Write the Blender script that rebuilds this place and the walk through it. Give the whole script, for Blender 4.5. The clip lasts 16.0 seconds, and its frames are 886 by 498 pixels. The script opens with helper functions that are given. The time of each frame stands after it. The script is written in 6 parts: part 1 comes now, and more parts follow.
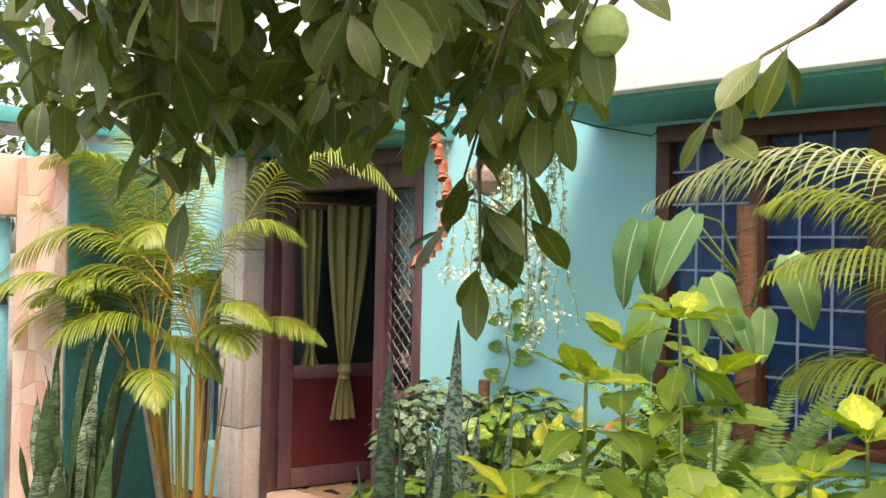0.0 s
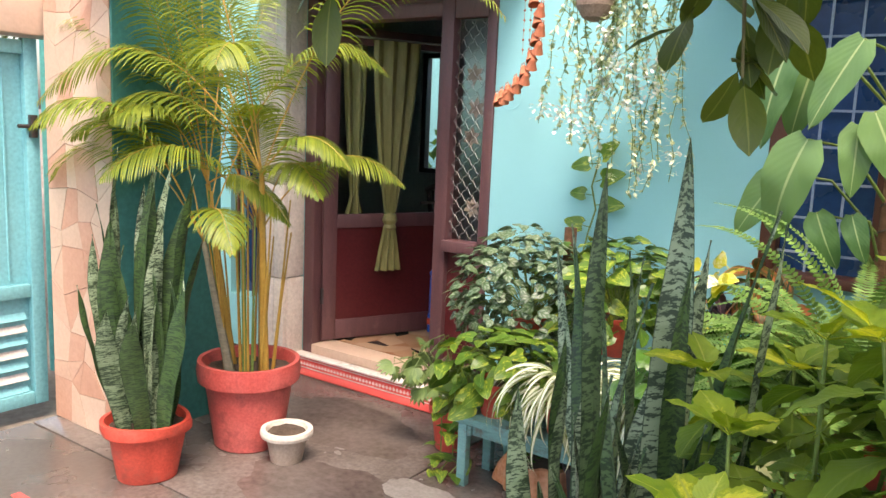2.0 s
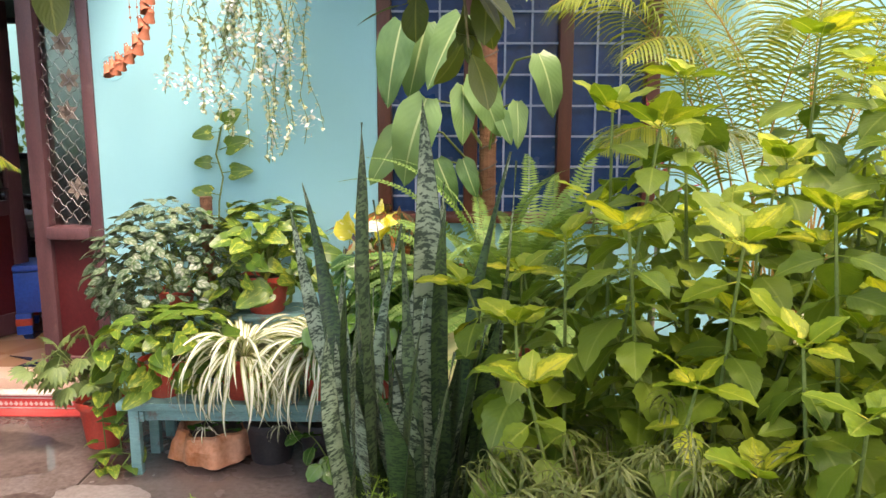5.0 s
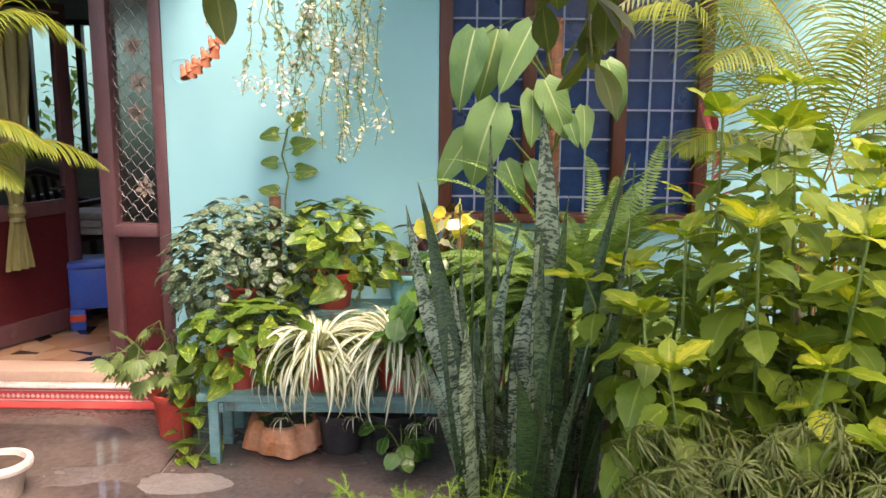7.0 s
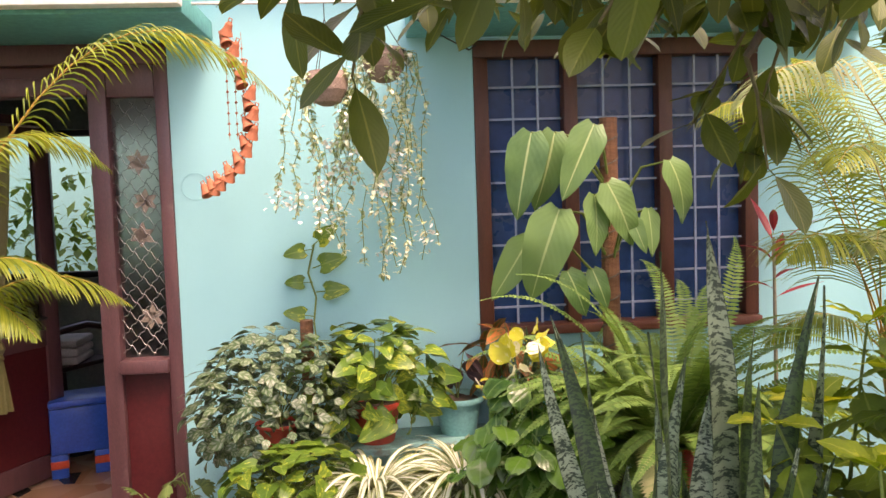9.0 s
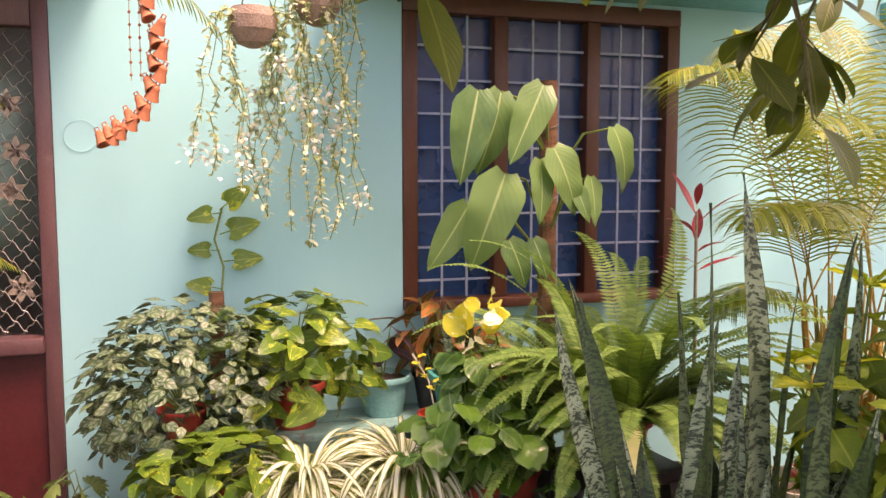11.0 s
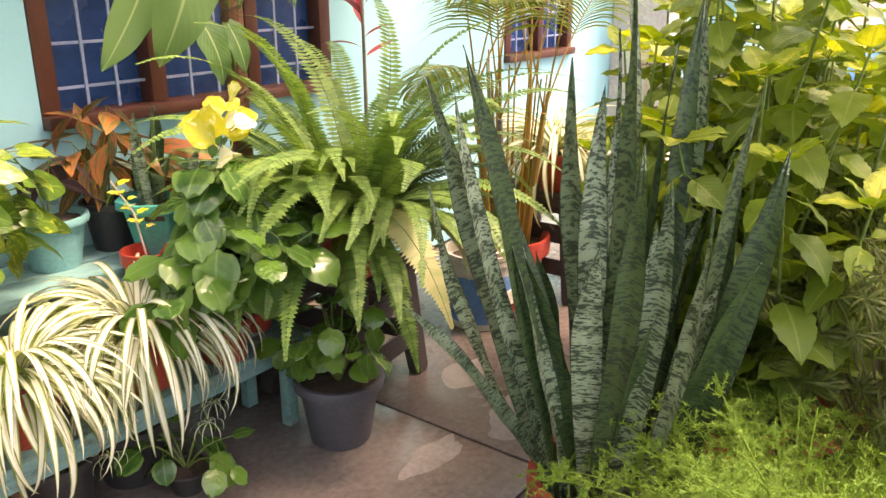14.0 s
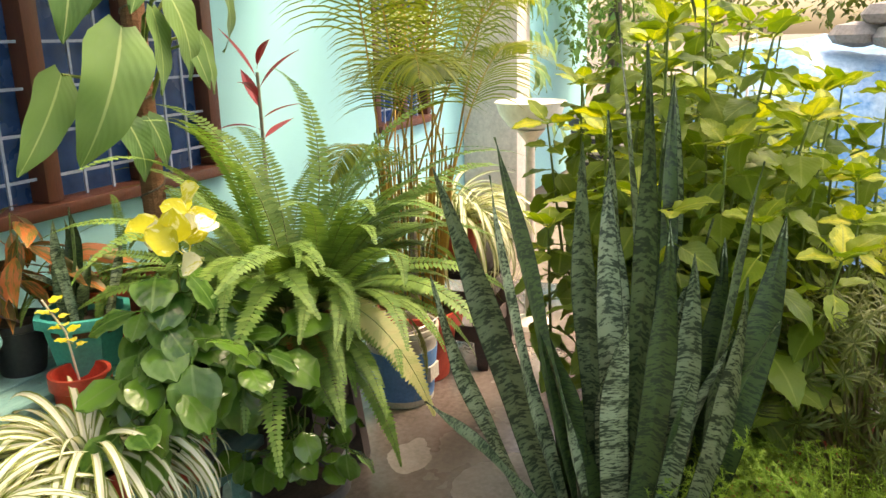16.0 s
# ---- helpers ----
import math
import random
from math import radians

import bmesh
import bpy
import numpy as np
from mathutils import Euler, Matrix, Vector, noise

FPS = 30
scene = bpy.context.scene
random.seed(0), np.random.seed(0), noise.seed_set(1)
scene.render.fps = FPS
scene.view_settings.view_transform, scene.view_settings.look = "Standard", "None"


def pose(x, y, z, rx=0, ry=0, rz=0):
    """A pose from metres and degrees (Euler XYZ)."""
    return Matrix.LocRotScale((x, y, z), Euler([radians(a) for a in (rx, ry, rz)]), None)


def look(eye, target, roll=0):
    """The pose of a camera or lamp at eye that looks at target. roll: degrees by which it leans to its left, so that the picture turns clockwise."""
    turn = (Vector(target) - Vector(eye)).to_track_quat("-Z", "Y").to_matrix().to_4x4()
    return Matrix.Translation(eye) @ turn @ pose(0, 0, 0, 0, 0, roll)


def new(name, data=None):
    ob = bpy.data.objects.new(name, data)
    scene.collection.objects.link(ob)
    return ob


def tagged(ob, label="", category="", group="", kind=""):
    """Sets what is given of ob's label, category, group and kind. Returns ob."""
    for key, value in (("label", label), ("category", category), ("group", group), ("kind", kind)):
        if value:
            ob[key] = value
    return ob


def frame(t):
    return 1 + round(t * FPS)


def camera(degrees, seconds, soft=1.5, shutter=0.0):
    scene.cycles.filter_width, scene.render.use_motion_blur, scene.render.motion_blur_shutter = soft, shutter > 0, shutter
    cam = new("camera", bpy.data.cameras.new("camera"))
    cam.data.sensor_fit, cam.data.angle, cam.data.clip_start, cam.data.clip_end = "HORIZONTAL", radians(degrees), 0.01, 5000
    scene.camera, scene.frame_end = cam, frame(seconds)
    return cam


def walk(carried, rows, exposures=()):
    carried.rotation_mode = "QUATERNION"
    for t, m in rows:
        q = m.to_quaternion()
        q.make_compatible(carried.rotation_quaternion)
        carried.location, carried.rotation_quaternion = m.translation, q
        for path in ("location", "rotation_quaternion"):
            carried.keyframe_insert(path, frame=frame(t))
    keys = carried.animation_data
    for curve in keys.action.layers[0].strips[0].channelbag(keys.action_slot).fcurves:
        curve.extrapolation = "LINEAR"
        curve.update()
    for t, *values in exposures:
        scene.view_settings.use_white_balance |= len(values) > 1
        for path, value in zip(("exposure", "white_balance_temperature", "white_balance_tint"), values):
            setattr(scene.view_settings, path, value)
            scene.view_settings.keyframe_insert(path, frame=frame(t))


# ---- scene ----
cam = camera(58.1, 16.0)
METRES, EYE, TILT, LEAN, TURN = 4.0, 1.55, 0.0, 0.0, 38.0
ROWS = [
    (0.0, 0.0, 0.0, 0.0, -0.02, 0.74, -1.23),
    (0.5, -0.0204, 0.0161, -0.0072, 0.09, -0.9, -2.48),
    (1.0, -0.0438, 0.0529, -0.0232, 0.01, -4.44, -2.9),
    (1.5, -0.0776, 0.0749, -0.0318, -0.21, -6.69, -3.5),
    (2.0, -0.1226, 0.0723, -0.0327, -2.26, -8.92, -2.47),
    (2.5, -0.1503, 0.0773, -0.0398, -5.03, -9.73, -2.49),
    (3.0, -0.1729, 0.0981, -0.0421, -11.08, -10.03, -2.34),
    (3.5, -0.19, 0.1109, -0.0426, -20.2, -10.7, -0.99),
    (4.0, -0.2133, 0.104, -0.0416, -32.8, -10.84, 0.02),
    (6.5, -0.3151, 0.0759, -0.0334, -38.17, -9.97, -0.18),
    (7.0, -0.3372, 0.0967, -0.0366, -37.62, -10.13, -0.51),
    (7.5, -0.34, 0.1296, -0.0338, -37.25, -9.29, -0.52),
    (8.0, -0.3445, 0.1697, -0.026, -36.68, -6.59, -0.17),
    (8.5, -0.3606, 0.2034, -0.0194, -37.9, -4.55, 0.99),
    (9.0, -0.3789, 0.2325, -0.0146, -42.8, -3.99, 1.88),
    (9.5, -0.3862, 0.2576, -0.0205, -46.7, -3.76, 1.88),
    (12.0, -0.4041, 0.4111, -0.0427, -64.91, -9.08, -0.8),
    (12.5, -0.4066, 0.4503, -0.0477, -72.97, -12.83, -1.06),
    (13.0, -0.4154, 0.4856, -0.0546, -81.04, -17.18, -1.83),
    (13.5, -0.4002, 0.517, -0.058, -86.88, -17.72, -1.0),
    (14.0, -0.3831, 0.542, -0.0588, -91.41, -18.74, -0.09),
    (14.5, -0.3809, 0.5696, -0.0583, -99.52, -19.48, 0.2),
    (15.0, -0.3882, 0.6041, -0.0557, -103.46, -19.97, 0.88),
    (15.5, -0.3776, 0.6246, -0.0509, -104.08, -17.21, 0.9),
    (16.0, -0.3553, 0.6391, -0.0447, -105.78, -14.72, 1.36),
]
walk(cam, [(t, pose(0, 0, EYE, TILT, LEAN, TURN) @ pose(METRES * x, METRES * y, METRES * z, 90 + pitch, roll, yaw)) for t, x, y, z, yaw, pitch, roll in ROWS],
     [(0.0, 1.78, 7500, 15), (3.0, 1.98, 7100, 18), (4.0, 2.05, 7400, 22), (7.5, 1.94, 7800, 27), (9.5, 1.84, 8600, 35), (12.0, 2.05, 9300, 42), (14.0, 2.50, 9000, 30), (16.0, 2.12, 9300, 15)])

# ---- world and light ----
SUN_EL, SUN_AZ = radians(63), radians(140)
world = bpy.data.worlds.new("sky")
scene.world = world
world.use_nodes = True
wn = world.node_tree
sky = wn.nodes.new("ShaderNodeTexSky")
sky.sky_type, sky.sun_disc, sky.sun_elevation, sky.sun_rotation = "NISHITA", False, SUN_EL, SUN_AZ
sky.air_density, sky.dust_density, sky.ozone_density = 1.0, 4.0, 1.0
wn.nodes["Background"].inputs["Strength"].default_value = 0.15
wn.links.new(sky.outputs[0], wn.nodes["Background"].inputs["Color"])
sun = new("sun", bpy.data.lights.new("sun", "SUN"))
sun.data.energy, sun.data.angle, sun.data.color = 1.2, radians(20), (1.0, 0.96, 0.88)
sun.matrix_world = look((math.sin(SUN_AZ) * math.cos(SUN_EL) * 20, math.cos(SUN_AZ) * math.cos(SUN_EL) * 20, math.sin(SUN_EL) * 20), (0, 0, 0))


# ---- materials ----
def shader(name):
    m = bpy.data.materials.new(name)
    m.use_nodes = True
    return m, m.node_tree, m.node_tree.nodes["Principled BSDF"]


def node(nt, kind, **sets):
    n = nt.nodes.new("ShaderNode" + kind)
    for k, v in sets.items():
        n.inputs[k].default_value = v
    return n


def math_node(nt, op, a, b=0.0, clamp=False):
    n = nt.nodes.new("ShaderNodeMath")
    n.operation, n.use_clamp = op, clamp
    for i, v in enumerate((a, b)):
        if isinstance(v, (int, float)):
            n.inputs[i].default_value = v
        else:
            nt.links.new(v, n.inputs[i])
    return n.outputs[0]


def mix_col(nt, fac, a, b, blend="MIX"):
    n = nt.nodes.new("ShaderNodeMix")
    n.data_type, n.blend_type = "RGBA", blend
    for sock, v in ((n.inputs["Factor"], fac), (n.inputs["A"], a), (n.inputs["B"], b)):
        if isinstance(v, (int, float)):
            sock.default_value = v
        elif isinstance(v, tuple):
            sock.default_value = (*v, 1.0) if len(v) == 3 else v
        else:
            nt.links.new(v, sock)
    return n.outputs["Result"]


def span(nt, value, lo, hi):
    n = nt.nodes.new("ShaderNodeMapRange")
    n.inputs["From Min"].default_value, n.inputs["From Max"].default_value = lo, hi
    nt.links.new(value, n.inputs["Value"])
    return n.outputs["Result"]


def noise_at(nt, coord, scale, detail=4.0, rough=0.55, stretch=None):
    n = node(nt, "TexNoise", Scale=scale, Detail=detail, Roughness=rough)
    if stretch:
        mp = nt.nodes.new("ShaderNodeMapping")
        mp.inputs["Scale"].default_value = stretch
        nt.links.new(coord, mp.inputs["Vector"])
        coord = mp.outputs[0]
    nt.links.new(coord, n.inputs["Vector"])
    return n.outputs["Fac"]


def surface(name, col, col2, rough=0.6, rough2=None, big=3.0, fine=60.0, bump=0.15, metal=0.0, stain=None, stretch=None, world_space=False, coat=0.0, spread=(0.4, 0.62), stain_span=(0.6, 0.75)):
    """A solid surface: two tones in large patches, fine grain, relief, and stains of a third tone."""
    m, nt, b = shader(name)
    tc = nt.nodes.new("ShaderNodeTexCoord")
    if world_space:
        coord = nt.nodes.new("ShaderNodeNewGeometry").outputs["Position"]
    else:
        coord = tc.outputs["Object"]
    large, grain = noise_at(nt, coord, big, 5, 0.6, stretch), noise_at(nt, coord, fine, 3, 0.6, stretch)
    c = mix_col(nt, span(nt, large, *spread), col, col2)
    c = mix_col(nt, 0.35, c, mix_col(nt, span(nt, grain, 0.3, 0.7), tuple(v * 0.6 for v in col), tuple(min(1, v * 1.25) for v in col2)))
    if stain:
        c = mix_col(nt, math_node(nt, "MULTIPLY", span(nt, noise_at(nt, coord, big * 2.3, 7, 0.7), *stain_span), 0.75), c, stain)
    nt.links.new(c, b.inputs["Base Color"])
    r = nt.nodes.new("ShaderNodeMapRange")
    r.inputs["From Min"].default_value, r.inputs["From Max"].default_value = 0.35, 0.65
    r.inputs["To Min"].default_value, r.inputs["To Max"].default_value = rough, rough if rough2 is None else rough2
    nt.links.new(large, r.inputs["Value"])
    nt.links.new(r.outputs[0], b.inputs["Roughness"])
    b.inputs["Metallic"].default_value, b.inputs["Coat Weight"].default_value = metal, coat
    if bump:
        bp = node(nt, "Bump", Strength=bump, Distance=0.004)
        nt.links.new(math_node(nt, "ADD", grain, math_node(nt, "MULTIPLY", large, 1.5)), bp.inputs["Height"])
        nt.links.new(bp.outputs[0], b.inputs["Normal"])
    return m


def leaf_material(name, deep, light, mid=None, mode="plain", other=(0.6, 0.6, 0.3), rough=0.42, veins=14.0, thin=0.3, mid_width=0.045, amount=0.5):
    """A leaf: tone by leaf, midrib and side veins along its own length, markings by mode, light passing through."""
    m, nt, b = shader(name)
    uv = nt.nodes.new("ShaderNodeUVMap").outputs[0]
    sep = nt.nodes.new("ShaderNodeSeparateXYZ")
    nt.links.new(uv, sep.inputs[0])
    u, v = sep.outputs[0], sep.outputs[1]
    side = math_node(nt, "ABSOLUTE", math_node(nt, "SUBTRACT", u, 0.5))
    obj = nt.nodes.new("ShaderNodeObjectInfo").outputs["Random"]
    isl = nt.nodes.new("ShaderNodeNewGeometry").outputs["Random Per Island"]
    rnd = math_node(nt, "FRACT", math_node(nt, "ADD", obj, isl))
    comb = nt.nodes.new("ShaderNodeCombineXYZ")
    nt.links.new(u, comb.inputs[0]), nt.links.new(v, comb.inputs[1]), nt.links.new(math_node(nt, "MULTIPLY", rnd, 37.0), comb.inputs[2])
    c = mix_col(nt, rnd, deep, light)
    blot = noise_at(nt, comb.outputs[0], 5.0, 4, 0.6)
    c = mix_col(nt, math_node(nt, "MULTIPLY", span(nt, blot, 0.35, 0.7), 0.35), c, light)
    vein = math_node(nt, "SINE", math_node(nt, "MULTIPLY", math_node(nt, "SUBTRACT", v, math_node(nt, "MULTIPLY", side, 0.7)), veins * 6.28))
    if mode == "bands":
        vee = nt.nodes.new("ShaderNodeCombineXYZ")
        nt.links.new(u, vee.inputs[0]), nt.links.new(math_node(nt, "ADD", v, math_node(nt, "MULTIPLY", side, 0.012)), vee.inputs[1]), nt.links.new(math_node(nt, "MULTIPLY", rnd, 37.0), vee.inputs[2])
        z = noise_at(nt, vee.outputs[0], 1.0, 3, 0.68, (3.0, 135.0, 1.0))
        broad = noise_at(nt, vee.outputs[0], 1.0, 2, 0.5, (0.5, 26.0, 1.0))
        pale = mix_col(nt, span(nt, rnd, 0.44, 0.68), light, other)
        pale = mix_col(nt, math_node(nt, "MULTIPLY", span(nt, broad, 0.42, 0.62), 0.45), pale, light)
        mark = math_node(nt, "MULTIPLY", span(nt, math_node(nt, "ADD", z, math_node(nt, "MULTIPLY", broad, 0.30)), 0.64, 0.70), 0.95)
        c = mix_col(nt, mark, pale, deep)
        c = mix_col(nt, span(nt, side, 0.465, 0.49), c, deep)
    elif mode == "stripe":
        c = mix_col(nt, span(nt, math_node(nt, "ADD", side, math_node(nt, "MULTIPLY", blot, 0.12)), 0.40, 0.34), c, other)
    elif mode == "splash":
        sp = noise_at(nt, comb.outputs[0], 1.0, 4, 0.7, (5.0, 2.6, 1.0))
        c = mix_col(nt, span(nt, math_node(nt, "ADD", sp, math_node(nt, "MULTIPLY", rnd, 0.14)), 0.66 - amount * 0.12, 0.72 - amount * 0.1), c, other)
    elif mode == "heart":
        sp = noise_at(nt, comb.outputs[0], 1.0, 5, 0.75, (9.0, 7.0, 1.0))
        k = math_node(nt, "SUBTRACT", math_node(nt, "ADD", math_node(nt, "MULTIPLY", rnd, 0.55), sp), math_node(nt, "ADD", math_node(nt, "MULTIPLY", side, 0.9), math_node(nt, "MULTIPLY", v, 0.15)))
        c = mix_col(nt, math_node(nt, "MULTIPLY", span(nt, k, 0.62, 0.8), 0.85), c, other)
    elif mode == "silver":
        k = math_node(nt, "MULTIPLY", span(nt, vein, -0.5, 0.2), span(nt, side, 0.05, 0.1))
        k = math_node(nt, "MULTIPLY", k, span(nt, side, 0.42, 0.36))
        c = mix_col(nt, math_node(nt, "MULTIPLY", k, amount), c, other)
    elif mode == "edge":
        c = mix_col(nt, span(nt, math_node(nt, "ADD", side, math_node(nt, "MULTIPLY", blot, 0.2)), 0.42, 0.5), c, other)
    if mid:
        c = mix_col(nt, math_node(nt, "MULTIPLY", span(nt, side, mid_width, mid_width * 0.4), 0.8), c, mid)
    nt.links.new(c, b.inputs["Base Color"])
    b.inputs["Roughness"].default_value = rough
    bp = node(nt, "Bump", Strength=0.25, Distance=0.002)
    nt.links.new(math_node(nt, "ADD", math_node(nt, "MULTIPLY", vein, 0.35), math_node(nt, "MULTIPLY", blot, 2.0)), bp.inputs["Height"])
    nt.links.new(bp.outputs[0], b.inputs["Normal"])
    if thin:
        tr = nt.nodes.new("ShaderNodeBsdfTranslucent")
        nt.links.new(mix_col(nt, 1.0, c, (1.0, 1.0, 0.55), "MULTIPLY"), tr.inputs["Color"])
        mx = nt.nodes.new("ShaderNodeMixShader")
        mx.inputs[0].default_value = thin
        nt.links.new(b.outputs[0], mx.inputs[1]), nt.links.new(tr.outputs[0], mx.inputs[2])
        nt.links.new(mx.outputs[0], nt.nodes["Material Output"].inputs["Surface"])
    return m


def glass_material(name, col=(0.9, 0.95, 0.95), rough=0.02, frost=0.0):
    m, nt, b = shader(name)
    b.inputs["Base Color"].default_value = (*col, 1)
    b.inputs["Transmission Weight"].default_value, b.inputs["IOR"].default_value = 1.0, 1.1 if frost == 0 else 1.3
    b.inputs["Roughness"].default_value = max(rough, frost)
    return m


TEAL = surface("teal_wall_paint", (0.27, 0.61, 0.655), (0.30, 0.645, 0.69), 0.62, 0.7, 0.6, 420, 0.015, stain=(0.255, 0.575, 0.61), world_space=True, stain_span=(0.62, 0.95))
SOFFIT = surface("deep_teal_paint", (0.06, 0.30, 0.28), (0.085, 0.37, 0.345), 0.6, 0.7, 1.2, 40, 0.1, stain=(0.06, 0.28, 0.25), world_space=True)
# wall turquoise darkened to carry the shade on the pillar's side
SHADEDTEAL = surface("shaded_teal_paint", (0.028, 0.165, 0.15), (0.042, 0.21, 0.195), 0.6, 0.7, 2, 40, 0.15, stain=(0.02, 0.11, 0.10), world_space=True)
MESHBAR = surface("dull_grey_bar", (0.30, 0.28, 0.27), (0.40, 0.38, 0.37), 0.4, 0.5, 8, 90, 0.1, metal=0.5)
WHITEWASH = surface("white_parapet_paint", (0.78, 0.80, 0.76), (0.84, 0.84, 0.78), 0.7, 0.8, 1.0, 30, 0.15, stain=(0.55, 0.55, 0.47), world_space=True)
CREAM = surface("cream_stone_tile", (0.64, 0.55, 0.49), (0.73, 0.65, 0.58), 0.3, 0.45, 4, 50, 0.1, stain=(0.5, 0.36, 0.29))
def varied(m, tones):
    """Tints a solid surface piece by piece."""
    nt = m.node_tree
    b = nt.nodes["Principled BSDF"]
    was = b.inputs["Base Color"].links[0].from_socket
    rnd = nt.nodes.new("ShaderNodeObjectInfo").outputs["Random"]
    tone = mix_col(nt, span(nt, rnd, 0.2, 0.8), tones[0], tones[1])
    nt.links.new(mix_col(nt, 0.62, was, tone), b.inputs["Base Color"])
    return m


STONE = surface("pink_beige_stone_tile", (0.46, 0.26, 0.19), (0.60, 0.41, 0.31), 0.4, 0.6, 7, 60, 0.3, stain=(0.42, 0.22, 0.14))
varied(STONE, ((0.48, 0.235, 0.155), (0.60, 0.46, 0.355)))
GROUT = surface("pinkish_grout", (0.33, 0.20, 0.15), (0.40, 0.26, 0.20), 0.8, 0.9, 6, 80, 0.3)
JOINT = surface("grey_cement", (0.22, 0.19, 0.17), (0.30, 0.27, 0.24), 0.85, 0.9, 5, 80, 0.4, world_space=True)
CONCRETE = surface("worn_wet_concrete", (0.090, 0.068, 0.060), (0.20, 0.168, 0.150), 0.34, 0.12, 1.1, 45, 0.2, spread=(0.42, 0.6), stain=(0.06, 0.045, 0.04), world_space=True, stain_span=(0.55, 0.8))
SOIL = surface("dark_potting_soil", (0.05, 0.033, 0.022), (0.10, 0.07, 0.05), 0.95, 0.95, 20, 120, 1.0)
EARTH = surface("bare_ground", (0.13, 0.105, 0.08), (0.23, 0.195, 0.155), 0.9, 0.8, 0.6, 25, 0.6, stain=(0.10, 0.12, 0.05), world_space=True)
FRAME = surface("purple_brown_gloss_paint", (0.10, 0.045, 0.05), (0.14, 0.062, 0.066), 0.35, 0.5, 4, 70, 0.12, stain=(0.19, 0.11, 0.10), stretch=(6, 6, 1))
MAROON = surface("dark_maroon_panel", (0.075, 0.011, 0.013), (0.10, 0.016, 0.018), 0.3, 0.42, 3, 70, 0.08, stain=(0.05, 0.01, 0.01))
WOODFRAME = surface("brown_window_wood", (0.085, 0.026, 0.015), (0.125, 0.042, 0.024), 0.4, 0.55, 4, 60, 0.2, stretch=(8, 8, 1), stain=(0.05, 0.02, 0.015))
BLUEPANE = surface("deep_blue_pane", (0.012, 0.048, 0.150), (0.018, 0.060, 0.180), 0.22, 0.32, 2, 20, 0.04)
BAR = surface("blue_grey_bar_paint", (0.24, 0.32, 0.46), (0.32, 0.38, 0.52), 0.45, 0.6, 6, 80, 0.1)
STEEL = surface("dull_white_steel", (0.62, 0.60, 0.58), (0.72, 0.70, 0.68), 0.35, 0.5, 8, 90, 0.1, metal=0.6)
DARKMETAL = surface("dark_hinge_metal", (0.06, 0.05, 0.05), (0.11, 0.10, 0.10), 0.4, 0.6, 10, 90, 0.2, metal=0.8)
GATE = surface("blue_teal_metal_paint", (0.145, 0.40, 0.45), (0.18, 0.46, 0.50), 0.38, 0.5, 2, 60, 0.06, stain=(0.11, 0.31, 0.34))
REDPOT = surface("red_plastic_pot", (0.50, 0.050, 0.030), (0.60, 0.085, 0.055), 0.42, 0.6, 5, 90, 0.08, stain=(0.30, 0.07, 0.05), stain_span=(0.54, 0.7))
BIGRED = surface("faded_red_plastic", (0.48, 0.065, 0.055), (0.58, 0.13, 0.115), 0.42, 0.6, 4, 90, 0.12, stain=(0.26, 0.05, 0.042), stain_span=(0.52, 0.66))
CLAYPOT = surface("beige_plastic", (0.36, 0.28, 0.22), (0.44, 0.35, 0.28), 0.55, 0.65, 6, 90, 0.1, stain=(0.24, 0.18, 0.14))
PALERIM = surface("cream_plastic_rim", (0.62, 0.54, 0.46), (0.70, 0.62, 0.54), 0.5, 0.6, 6, 90, 0.1)
BLACKPOT = surface("black_plastic", (0.022, 0.021, 0.023), (0.045, 0.043, 0.045), 0.45, 0.6, 6, 90, 0.1, stain=(0.10, 0.085, 0.075))
GREYPOT = surface("charcoal_plastic", (0.07, 0.07, 0.085), (0.11, 0.11, 0.13), 0.5, 0.6, 6, 90, 0.1, stain=(0.16, 0.14, 0.13))
TEALPOT = surface("pale_teal_plastic", (0.16, 0.40, 0.40), (0.20, 0.47, 0.46), 0.4, 0.55, 5, 90, 0.06, stain=(0.12, 0.27, 0.27))
PLANTER = surface("turquoise_plastic", (0.02, 0.33, 0.29), (0.035, 0.40, 0.36), 0.38, 0.5, 5, 90, 0.06, stain=(0.02, 0.22, 0.20))
TERRA = surface("terracotta", (0.45, 0.125, 0.06), (0.56, 0.19, 0.10), 0.75, 0.85, 8, 120, 0.3, stain=(0.30, 0.08, 0.045))
BENCHPAINT = surface("weathered_aqua_paint", (0.13, 0.31, 0.30), (0.21, 0.42, 0.40), 0.55, 0.7, 6, 60, 0.4, stain=(0.16, 0.095, 0.06), stretch=(1, 8, 8), stain_span=(0.55, 0.68))
RATTAN = surface("dark_brown_rattan_plastic", (0.045, 0.032, 0.03), (0.08, 0.06, 0.056), 0.45, 0.6, 10, 100, 0.2, stain=(0.14, 0.12, 0.11))
BLUEPLASTIC = surface("royal_blue_plastic", (0.010, 0.075, 0.42), (0.014, 0.10, 0.50), 0.3, 0.4, 4, 90, 0.03)
REDPLASTIC = surface("red_orange_plastic", (0.55, 0.055, 0.02), (0.62, 0.075, 0.03), 0.35, 0.45, 4, 90, 0.03)
BROWNPLASTIC = surface("dark_brown_plastic", (0.04, 0.018, 0.014), (0.06, 0.028, 0.022), 0.3, 0.4, 4, 90, 0.03)
CLOTH = surface("off_white_cloth", (0.60, 0.56, 0.52), (0.72, 0.68, 0.64), 0.9, 0.9, 12, 150, 0.4)
